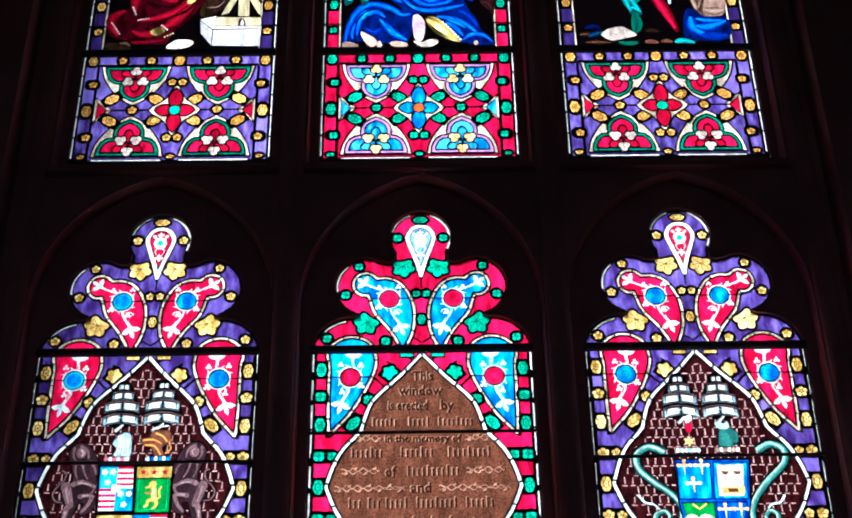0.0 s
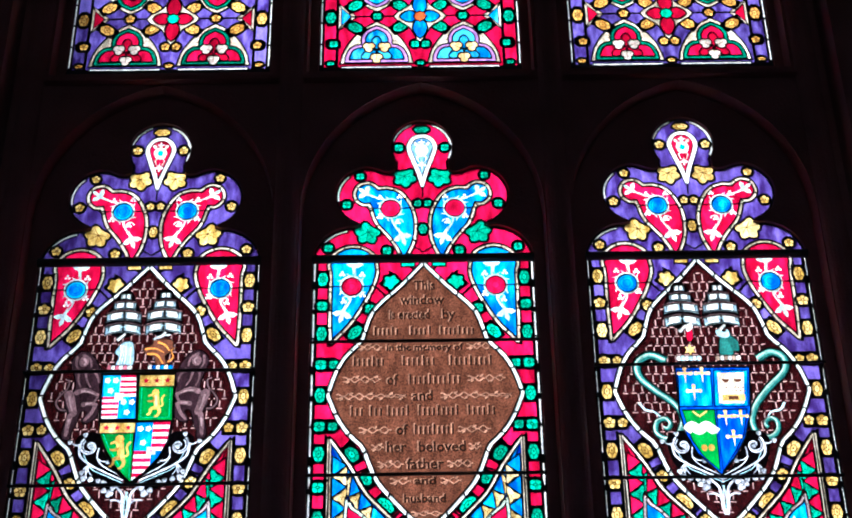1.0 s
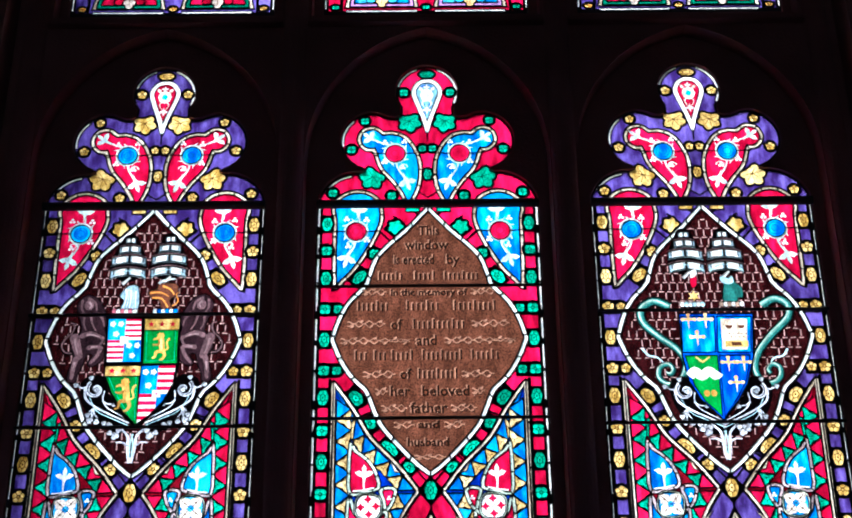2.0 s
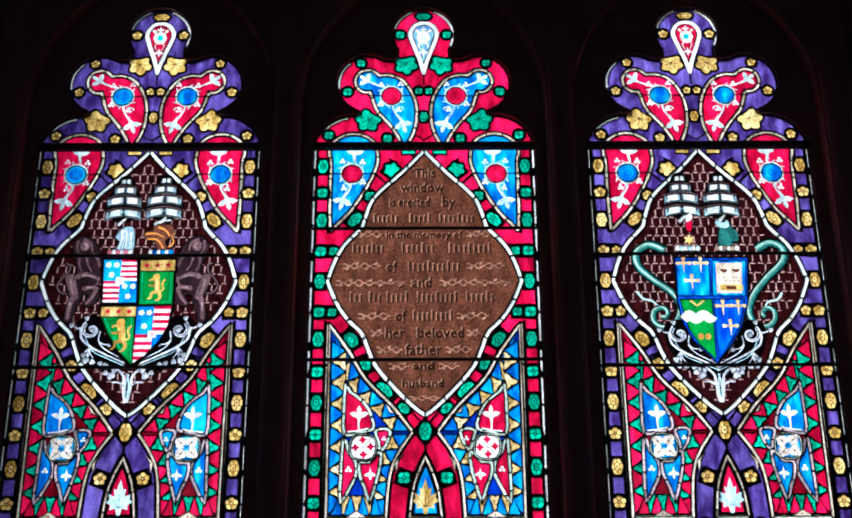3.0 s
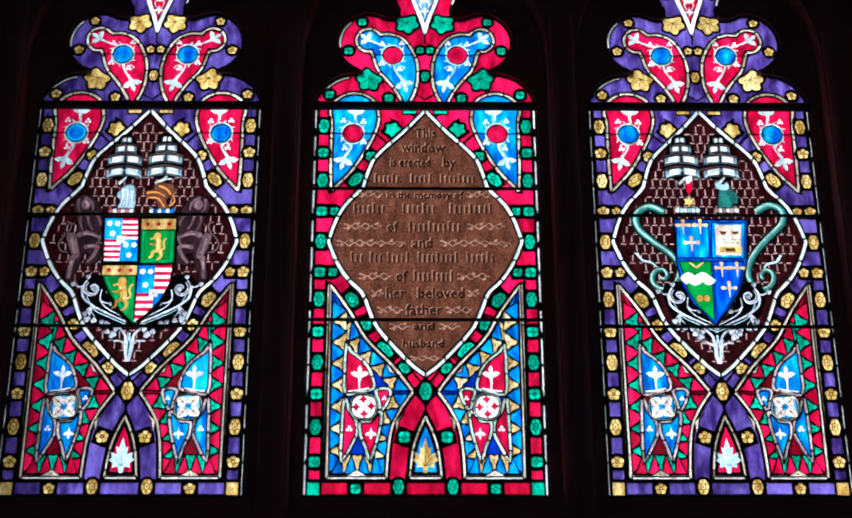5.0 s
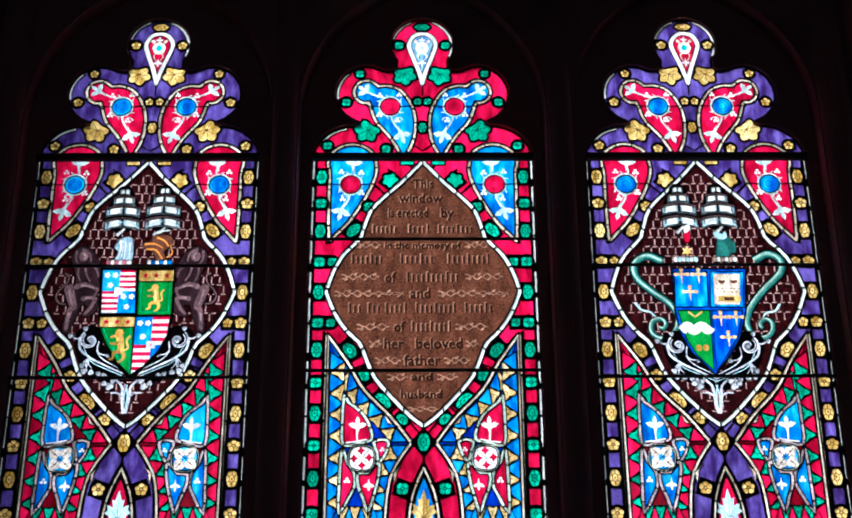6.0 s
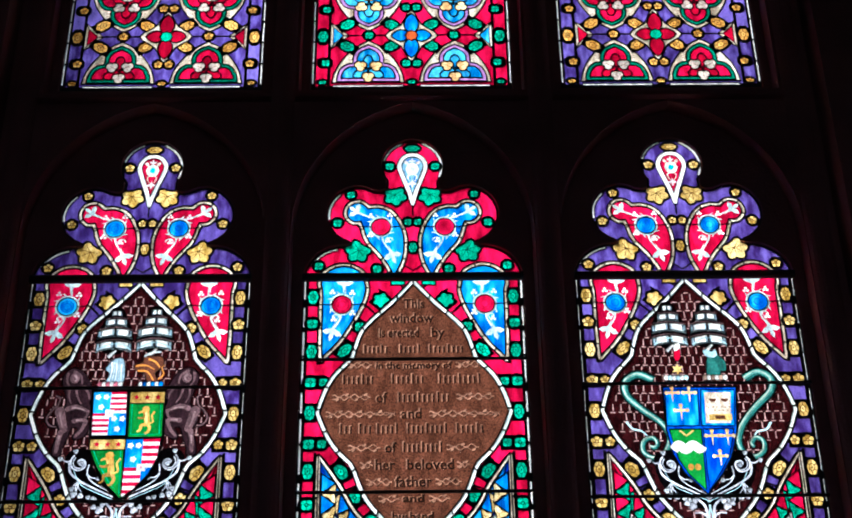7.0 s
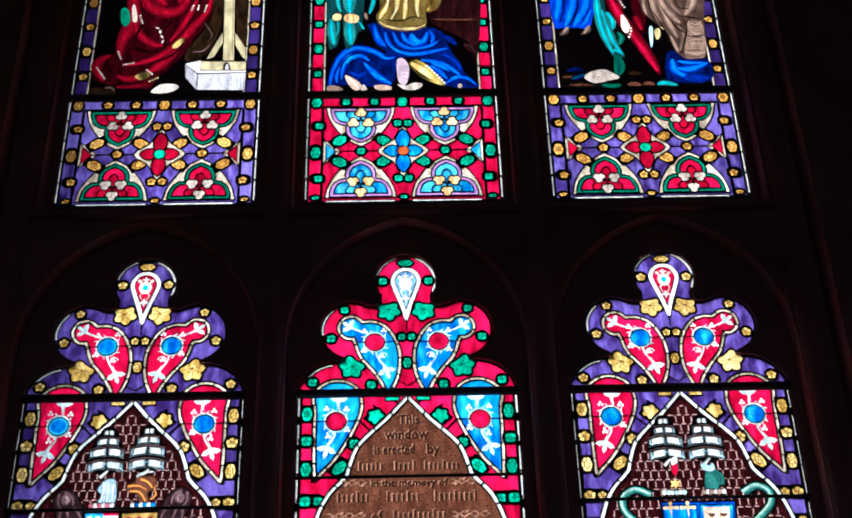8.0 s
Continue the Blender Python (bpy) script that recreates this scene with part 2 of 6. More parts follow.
def vine_leaf(x, y, r, turn=0.0):
    """A palmate leaf: five pointed lobes fanned out from its stalk, with toothed edges."""
    out = []
    for k in range(61):
        a = -2.75 + 5.5 * k / 60
        u = abs((a + 0.55) % 1.1 - 0.55) / 0.55
        w = 1.34 - 0.38 * u ** 1.5 + 0.04 * (-1) ** k - 0.025 * a * a
        out.append((x + r * (w * math.cos(a + turn) - 0.2 * math.cos(turn)), y + r * (w * math.sin(a + turn) - 0.2 * math.sin(turn))))
    return out


def box(x0, y0, x1, y1):
    return [(x0, y0), (x1, y0), (x1, y1), (x0, y1)]


def smooth(p, n=4, closed=True):
    """A soft curve through the points p."""
    out, m = [], len(p)
    for i in range(m if closed else m - 1):
        q = [Vector(p[(i + k) % m] if closed else p[max(0, min(m - 1, i + k))]) for k in (-1, 0, 1, 2)]
        for j in range(n):
            t = j / n
            v = 0.5 * (2 * q[1] + (q[2] - q[0]) * t + (2 * q[0] - 5 * q[1] + 4 * q[2] - q[3]) * t * t + (3 * q[1] - q[0] - 3 * q[2] + q[3]) * t ** 3)
            out.append((v.x, v.y))
    if not closed:
        out.append(tuple(p[-1]))
    return out


def band(p, w, w2=None):
    """A strip of width w (to w2 at its end) along the open path p."""
    left, right = [], []
    for i, b in enumerate(p):
        a, c = Vector(p[max(0, i - 1)]), Vector(p[min(len(p) - 1, i + 1)])
        d = (c - a).normalized()
        h = 0.5 * (w + ((w if w2 is None else w2) - w) * i / max(1, len(p) - 1))
        left.append((b[0] - d.y * h, b[1] + d.x * h))
        right.append((b[0] + d.y * h, b[1] - d.x * h))
    return left + right[::-1]


def flip(p):
    return [(-x, y) for x, y in p]


def arc(x, y, r, a0, a1, n=8):
    return [(x + r * math.cos(radians(a0 + (a1 - a0) * k / n)), y + r * math.sin(radians(a0 + (a1 - a0) * k / n))) for k in range(n + 1)]


def along(p, n, start=0.0, end=1.0):
    """n points evenly spread over the open path p."""
    d = [0.0]
    for a, b in zip(p, p[1:]):
        d.append(d[-1] + math.dist(a, b))
    out = []
    for k in range(n):
        s = d[-1] * (start + (end - start) * k / (n - 1))
        i = max(j for j in range(len(p) - 1) if d[j] <= s + 1e-9)
        f = (s - d[i]) / (d[i + 1] - d[i])
        out.append((p[i][0] + f * (p[i + 1][0] - p[i][0]), p[i][1] + f * (p[i + 1][1] - p[i][1])))
    return out


class Cartoon:
    """The drawing of a window: shapes laid over one another, later cut along all their edges into pieces that lie side by side."""

    def __init__(self):
        self.shapes = []

    def lay(self, p, colour, name="glass_piece", painted=False):
        self.shapes.append((ccw(p), colour, name, painted))

    def glaze(self, p, colour, name="glass_piece", lead=3.4, both=False):
        """A piece with a lead line round it; both: and its mirror image."""
        for q in ((p, flip(p)) if both else (p,)):
            if lead:
                self.lay(grow(q, lead), "lead")
            self.lay(q, colour, name)

    def filleted(self, p, colour, fillet="white", name="glass_piece", w=6.0, lead=3.0, both=False):
        """A piece inside a thin fillet of another glass, both leaded."""
        for q in ((p, flip(p)) if both else (p,)):
            self.lay(grow(q, lead), "lead")
            self.lay(q, fillet, "fillet")
            inner, edge = grow(q, -w), ccw(q)
            gone = 0.0
            for i in range(len(edge)):
                gone += math.dist(edge[i - 1], edge[i])
                if 5 <= w < 10 and gone > 46:
                    gone = 0.0
                    self.lay(band([edge[i], inner[i]], 3.2), "lead")
            self.lay(inner, "lead")
            self.lay(grow(q, -w - lead), colour, name)

    def paint(self, p, colour="paint_white", name="painted_mark", both=False):
        for q in ((p, flip(p)) if both else (p,)):
            self.lay(q, colour, name, True)


# brush marks too fine to pick apart stay joined
SMALL = {"painted_line", "painted_eye", "painted_heart", "painted_berry", "painted_thorn", "painted_tendril", "painted_stroke", "drapery_fold", "letter_shade", "scroll_shade", "scroll_dot"}


def cut(cartoon, parent, thick=0.004):
    """Cut the drawing into pieces, each a mesh of its own, and one net of lead between them."""
    verts, lines, edges = [], [], []
    for p, _, _, _ in cartoon.shapes:
        k = len(verts)
        lines.append(np.array(p) / 1000)
        edges += [(k + i, k + (i + 1) % len(p)) for i in range(len(p))]
        verts += [Vector((x / 1000, y / 1000)) for x, y in p]
    vs, _, fs, _, _, _ = delaunay_2d_cdt(verts, edges, [], 0, 2e-6)
    flat = np.array([(v.x, v.y) for v in vs])
    mids = flat[np.array(fs)].mean(axis=1)
    top, under = np.full(len(fs), -1), np.full(len(fs), -1)
    for n, p in enumerate(lines):
        lo, hi = p.min(axis=0), p.max(axis=0)
        near = np.nonzero((mids >= lo).all(axis=1) & (mids <= hi).all(axis=1))[0]
        if not len(near):
            continue
        q, a, b = mids[near][:, None, :], p[None], np.roll(p, -1, axis=0)[None]
        left = (b[..., 0] - a[..., 0]) * (q[..., 1] - a[..., 1]) - (q[..., 0] - a[..., 0]) * (b[..., 1] - a[..., 1])
        turns = ((a[..., 1] <= q[..., 1]) & (b[..., 1] > q[..., 1]) & (left > 0)).sum(axis=1) - ((a[..., 1] > q[..., 1]) & (b[..., 1] <= q[..., 1]) & (left < 0)).sum(axis=1)
        hit = near[turns > 0]
        if cartoon.shapes[n][3]:
            fresh = hit[[t < 0 or not cartoon.shapes[t][3] for t in top[hit]]]
            under[fresh] = top[fresh]
        top[hit] = n
    sort = ["lead" if t < 0 or cartoon.shapes[t][1] == "lead" else t for t in top]
    sides = {}
    for k, f in enumerate(fs):
        for a, b in zip(f, list(f[1:]) + [f[0]]):
            sides.setdefault((min(a, b), max(a, b)), []).append(k)
    near = [[] for _ in fs]
    for pair in sides.values():
        if len(pair) == 2 and sort[pair[0]] == sort[pair[1]]:
            near[pair[0]].append(pair[1])
            near[pair[1]].append(pair[0])
    seen, groups = set(), []
    for k in range(len(fs)):
        if k in seen or top[k] < 0:
            continue
        todo, group = [k], []
        seen.add(k)
        while todo:
            j = todo.pop()
            group.append(j)
            for m in near[j]:
                if m not in seen:
                    seen.add(m)
                    todo.append(m)
        groups.append((sort[k], group))
    net, marks, on_glass, bases = [], {}, [], {}
    for kind, group in groups:
        if kind == "lead":
            net += group
            continue
        size = sum(abs(area([vs[i] for i in fs[k]])) for k in group)
        _, colour, name, painted = cartoon.shapes[kind]
        if size < 4e-6:
            # slivers: paint stays paint, glass goes under the lead
            if painted:
                marks.setdefault(("painted_line", colour), []).extend(group)
            else:
                net += group
            continue
        if name in SMALL:
            marks.setdefault((name, colour), []).extend(group)
            continue
        ob = slab(name, [fs[k] for k in group], vs, -thick / 2, thick / 2, [MAT[colour], BACK], parent, MAT[colour].name)
        if painted:
            on_glass.append((ob, under[group[0]]))
        else:
            bases.setdefault(kind, []).append(ob)
    # a painted mark belongs to the piece of glass that it is painted on
    for ob, base in on_glass:
        if base in bases:
            host = min(bases[base], key=lambda o: (o.location - ob.location).length)
            ob.parent, ob.location = host, ob.location - host.location
    for (name, colour), group in marks.items():
        tagged(slab(name, [fs[k] for k in group], vs, -thick / 2, thick / 2, [MAT[colour], BACK], parent), kind="stuff")
    slab("lead_came", [fs[k] for k in net], vs, -0.0032, 0.0030, [LEAD, LEAD], parent, "dull dark lead strips between the glass pieces")


def slab(name, faces, vs, y0, y1, mats, parent, label=""):
    """A flat piece with thickness, from triangles in the plane of the window."""
    ids = sorted({i for f in faces for i in f})
    mid = sum((vs[i] for i in ids), Vector((0, 0))) / len(ids)
    if name == "lead_came":
        mid = Vector((0, 0))
    at = {i: k for k, i in enumerate(ids)}
    n = len(ids)
    pts = [(vs[i].x - mid.x, y0, vs[i].y - mid.y) for i in ids] + [(vs[i].x - mid.x, y1, vs[i].y - mid.y) for i in ids]
    fr = [[at[i] for i in f] for f in faces]
    fr = [f if area([(pts[i][0], pts[i][2]) for i in f]) > 0 else f[::-1] for f in fr]
    bk = [[i + n for i in f][::-1] for f in fr]
    edges = {(a, b) for f in fr for a, b in zip(f, f[1:] + f[:1])}
    rim = [[b, a, a + n, b + n] for a, b in sorted(edges) if (b, a) not in edges]
    me = bpy.data.meshes.new(name)
    me.from_pydata(pts, [], fr + bk + rim)
    for m in mats:
        me.materials.append(m)
    me.polygons.foreach_set("material_index", [0] * len(fr) + [1] * (len(bk) + len(rim)))
    me.update()
    ob = new(name, me)
    ob.parent = parent
    ob.location = (mid.x, 0, mid.y)
    if label:
        ob["label"] = label
    return ob


def part(name, bm, material, parent=None, label=""):
    me = bpy.data.meshes.new(name)
    bm.normal_update()
    bm.to_mesh(me)
    bm.free()
    me.materials.append(material)
    ob = new(name, me)
    ob.parent = parent
    if label:
        ob["label"] = label
    return ob


PITCH, SILL = 0.75, 2.333


# ---------------------------------------------------------------- stone
def lower_outline():
    """The cusped opening of a lower light."""
    half = [(-302, -24), (-302, 1050)] + arc(-192, 1044, 111, 172, 84, 7) + [(-169, 1162)] + arc(-150, 1258, 92, 250, 98, 12) + [(-138, 1346), (-112, 1334), (-90, 1331), (-74, 1337)] \
        + arc(0, 1419, 87, 214, 90, 10)
    return half + flip(half[:-1])[::-1]


def pointed(half, foot, spring, apex, n=10):
    """A two-centred arch."""
    h = apex - spring
    r = (half * half + h * h) / (2 * half)
    end = math.degrees(math.atan2(h, r - half))
    left = arc(-half + r, spring, r, 180, 180 - end, n)
    return [(-half, foot)] + left + flip(left[:-1])[::-1] + [(half, foot)]


def plate(name, outer, holes, y0, y1, splay, material, kind="structure"):
    """A stone slab with openings whose edges are splayed towards the room."""
    def sheet(loops):
        verts, faces = [], []
        for p in loops:
            faces.append(list(range(len(verts), len(verts) + len(p))))
            verts += [Vector((x / 1000, y / 1000)) for x, y in p]
        vs, _, fs, _, _, org = delaunay_2d_cdt(verts, [], faces, 1, 1e-6)
        return vs, [f for f, o in zip(fs, org) if o and max(o) == 0]

    bm = bmesh.new()
    for y, loops, up in ((y0, [outer] + [grow(h, splay) for h in holes], True), (y1, [outer] + [ccw(h) for h in holes], False)):
        vs, fs = sheet(loops)
        made = [bm.verts.new((v.x, y, v.y)) for v in vs]
        for f in fs:
            q = f if (area([vs[i] for i in f]) > 0) == up else f[::-1]
            bm.faces.new([made[i] for i in q])
    for h in holes:
        a, b = grow(h, splay), ccw(h)
        va = [bm.verts.new((x / 1000, y0, z / 1000)) for x, z in a]
        vb = [bm.verts.new((x / 1000, y1, z / 1000)) for x, z in b]
        for i in range(len(va)):
            bm.faces.new((va[i - 1], va[i], vb[i], vb[i - 1]))
    o = ccw(outer)
    va = [bm.verts.new((x / 1000, y0, z / 1000)) for x, z in o]
    vb = [bm.verts.new((x / 1000, y1, z / 1000)) for x, z in o]
    for i in range(len(va)):
        bm.faces.new((va[i], va[i - 1], vb[i - 1], vb[i]))
    bmesh.ops.remove_doubles(bm, verts=bm.verts, dist=1e-6)
    bmesh.ops.recalc_face_normals(bm, faces=bm.faces)
    loose = [v for v in bm.verts if not v.link_faces]
    bmesh.ops.delete(bm, geom=loose, context="VERTS")
    ob = part(name, bm, material)
    ob.location = (0, 0, SILL)
    return tagged(ob, kind=kind)


def block(name, x0, y0, z0, x1, y1, z1, material, label="", category=""):
    bm = bmesh.new()
    bmesh.ops.create_cube(bm, size=1.0)
    for v in bm.verts:
        v.co = Vector((x0 if v.co.x < 0 else x1, y0 if v.co.y < 0 else y1, z0 if v.co.z < 0 else z1))
    return tagged(part(name, bm, material), label, category, kind="structure")


def shifted(p, k):
    return [(x + 1000 * PITCH * k, y) for x, y in p]


UPPER_FOOT, UPPER_TOP = 1690, 3050
upper_hole = pointed(300, UPPER_FOOT, 2700, UPPER_TOP, 8)
tracery = plate("tracery", box(-1180, -120, 1180, 3200), [shifted(lower_outline(), k) for k in (-1, 0, 1)] + [shifted(upper_hole, k) for k in (-1, 0, 1)],
                -0.013, 0.014, 3, STONE)
tagged(tracery, "dark sandstone tracery with cusped trefoil heads", "tracery")
orders = plate("mullions", box(-1180, -180, 1180, 3200),
               [shifted(pointed(334, -60, 1180, 1601), k) for k in (-1, 0, 1)] + [shifted(pointed(328, 1650, 2700, UPPER_TOP + 60, 8), k) for k in (-1, 0, 1)],
               -0.065, -0.015, 4, STONE)
tagged(orders, "dark stone mullions and transom with pointed arches", "mullions")


def rib(name, path, profile, label):
    """A stone moulding: a profile (across, out) drawn straight from one end to the other."""
    (x0, z0), (x1, z1) = path
    d = Vector((x1 - x0, z1 - z0)).normalized()
    bm = bmesh.new()
    ends = [[bm.verts.new(((x - d.y * u) / 1000, (-65.0 - v) / 1000, (z + d.x * u) / 1000)) for u, v in profile] for x, z in path]
    n = len(profile)
    for i in range(n):
        bm.faces.new((ends[0][i - 1], ends[0][i], ends[1][i], ends[1][i - 1]))
    bm.faces.new(ends[0])
    bm.faces.new(ends[1][::-1])
    bmesh.ops.recalc_face_normals(bm, faces=bm.faces)
    ob = part(name, bm, STONE)
    ob.location = (0, 0, SILL)
    return tagged(ob, label, "moulding", kind="structure")


ROLL = [(-34, -2), (-33, 3), (-27, 9), (-18, 14), (-8, 17), (8, 17), (18, 14), (27, 9), (33, 3), (34, -2)]
for x in (-1125, -375, 375, 1125):
    rib("mullion_roll", [(x, -150), (x, 3168)], ROLL, "upright moulded rib of dark sandstone")
for x in (-750, 0, 750):
    rib("string_course", [(x - 340, 1612), (x + 340, 1612)], [(-5, -2), (-5, 8), (0, 20), (10, 23), (16, 12), (18, -2)], "level moulded ledge of dark sandstone under the upper light")
# the unseen outer depth is chosen to shade the left light from the sun
wall_window = plate("wall_north", box(-5000, -2333, 5000, 6500), [box(-1150, -150, 1150, 3170)], -0.15, 0.55, 40, STONE)
tagged(wall_window, "dark stone wall round the window", "wall")
block("floor", -5, -12, -0.1, 5, -0.1, 0, PAVING, "worn stone floor", "floor")
block("wall_east", 5, -12, -0.1, 5.3, 0.3, 9, PLASTER, "aged plaster side wall", "wall")
block("wall_west", -5.3, -12, -0.1, -5, 0.3, 9, PLASTER, "aged plaster side wall", "wall")
# unseen openings behind the camera, added and sized to brighten the window's stone
wall_south = plate("wall_south", box(-5300, -2433, 5300, 6667), [shifted(pointed(610, 800, 3300, 4300), k) for k in (-3, 3)], -12.0, -12.4, 60, PLASTER)
tagged(wall_south, "aged plaster end wall, two unseen openings added for front light", "wall")
block("ceiling", -5.3, -12.3, 8.8, 5.3, 0.3, 9.1, PLASTER, "dark plaster ceiling", "ceiling")
block("ground", -1500, -1500, -0.4, 1500, 3000, -0.12, GRASS, "mown grass outside the church", "ground")


# ---------------------------------------------------------------- the drawing of a lower light
def diamond():
    half = smooth([(0, 1044), (-60, 977), (-112, 927), (-141, 890), (-158, 841), (-165, 815)], 3, False) \
        + smooth([(-179, 797), (-212, 761), (-237, 713), (-254, 658)], 3, False) + smooth([(-254, 654), (-231, 597), (-202, 551), (-167, 516)], 3, False) \
        + smooth([(-157, 498), (-144, 461), (-123, 416), (-81, 365), (-32, 314), (0, 289)], 3, False)
    return half + flip(half[1:-1])[::-1]


def sprig(c, x, y, size, turn, colour="paint_white"):
    """A painted leaf of three lobes on a stem."""
    def at(a, b):
        return (x + size * (a * math.cos(turn) - b * math.sin(turn)), y + size * (a * math.sin(turn) + b * math.cos(turn)))
    c.paint([at(*q) for q in ((0, 1.0), (0.17, 0.66), (0.13, 0.3), (0.38, 0.48), (0.78, 0.34), (0.5, 0.06), (0.16, -0.06), (0.06, -0.35), (0.0, -0.75), (-0.05, -0.35),
                              (-0.16, -0.06), (-0.5, 0.06), (-0.78, 0.34), (-0.38, 0.48), (-0.13, 0.3), (-0.17, 0.66))], colour, "painted_leaf")


def berries(c, x, y, r, colour="paint_white"):
    for dx, dy in ((-1, -0.4), (1, -0.4), (0, 1.2)):
        c.paint(ell(x + dx * r, y + dy * r, r * 0.85, r * 0.85, 7), colour, "painted_berry")


def blossom(c, x, y, r, colour, tall=1.0, lead=6.5, name="border_rosette"):
    """A border jewel of four or five round lobes, with painted lines between them."""
    ink = "umber" if colour in ("gold", "amber") else "bottle"
    n = 5 if ink == "umber" else 4
    r *= 0.97
    c.lay(ell(x, y, r + lead, r * tall + lead, 16), "lead")
    c.glaze(clover(x, y, r, tall, n, math.pi / n if n == 4 else math.pi / 2, 0.27, 40), colour, name, 0)
    for k in range(n):
        a = math.pi * 2 * k / n if n == 4 else math.pi * (0.7 + 0.4 * k)
        c.paint(band([(x + 0.3 * r * math.cos(a), y + 0.3 * r * tall * math.sin(a)), (x + 0.8 * r * math.cos(a), y + 0.8 * r * tall * math.sin(a))], 1.9), ink, "painted_line")
    c.paint(ell(x, y, r * 0.36, r * 0.36 * tall, 8), ink, "painted_eye")
    c.paint(ell(x, y, r * 0.17, r * 0.17 * tall, 6), colour, "painted_heart")


def oval(c, x, y, rx, ry, colour, turn=0.0, lead=6.0):
    """A long border jewel: scalloped rim, painted ribs and an eye."""
    ink = "umber" if colour in ("gold", "amber") else "bottle"
    co, si = math.cos(turn), math.sin(turn)
    rx, ry = rx * 0.9, ry * 0.93

    def at(p):
        return [(x + rx * u * co - ry * w * si, y + rx * u * si + ry * w * co) for u, w in p]
    c.glaze(at(clover(0, 0, 1.03, 1.0, 6, 0.0, 0.13, 30)), colour, "border_jewel", lead)
    for k in range(6):
        a = math.pi * (k + 0.5) / 3
        c.paint(band(at([(0.5 * math.cos(a), 0.5 * math.sin(a)), (0.9 * math.cos(a), 0.9 * math.sin(a))]), 2.2), ink, "painted_line")
    ring = at([(0.48 * math.cos(math.pi * k / 6), 0.48 * math.sin(math.pi * k / 6)) for k in range(12)])
    c.paint(band(ring + ring[:1], 2.4), ink, "painted_ring")
    c.paint(at([(0.16 * math.cos(math.pi * k / 3), 0.16 * math.sin(math.pi * k / 3)) for k in range(6)]), ink, "painted_eye")


def zigzag(c, outer, inner, n, first, second):
    """Two rows of triangles that bite into each other between two paths."""
    a, b = along(outer, n + 1), along(inner, n)
    for k in range(n):
        c.glaze(grow([a[k], a[k + 1], b[k]], -2.0), first, "triangle", 2.6)
        if k:
            tri = grow([b[k - 1], b[k], a[k]], -2.0)
            mid = (sum(q[0] for q in tri) / 3, sum(q[1] for q in tri) / 3)
            tooth = []
            for u, v in zip(tri, tri[1:] + tri[:1]):
                for f, pull in ((0.0, 0.0), (0.2, -0.1), (0.38, 0.06), (0.5, 0.2), (0.62, 0.06), (0.8, -0.1)):
                    p = (u[0] + f * (v[0] - u[0]), u[1] + f * (v[1] - u[1]))
                    tooth.append((p[0] + pull * (mid[0] - p[0]), p[1] + pull * (mid[1] - p[1])))
            c.lay(grow(tri, 2.6), "lead")
            c.lay(tooth, second, "triangle")
            ink = "umber" if second == "gold_pale" else "bottle"
            x, z = ((b[k - 1][i] + b[k][i] + a[k][i]) / 3 for i in (0, 1))
            for t in (0.5, 2.6, 4.7):
                c.paint(band([(x, z), (x + 7 * math.cos(t), z + 7 * math.sin(t))], 1.6), ink, "painted_line")


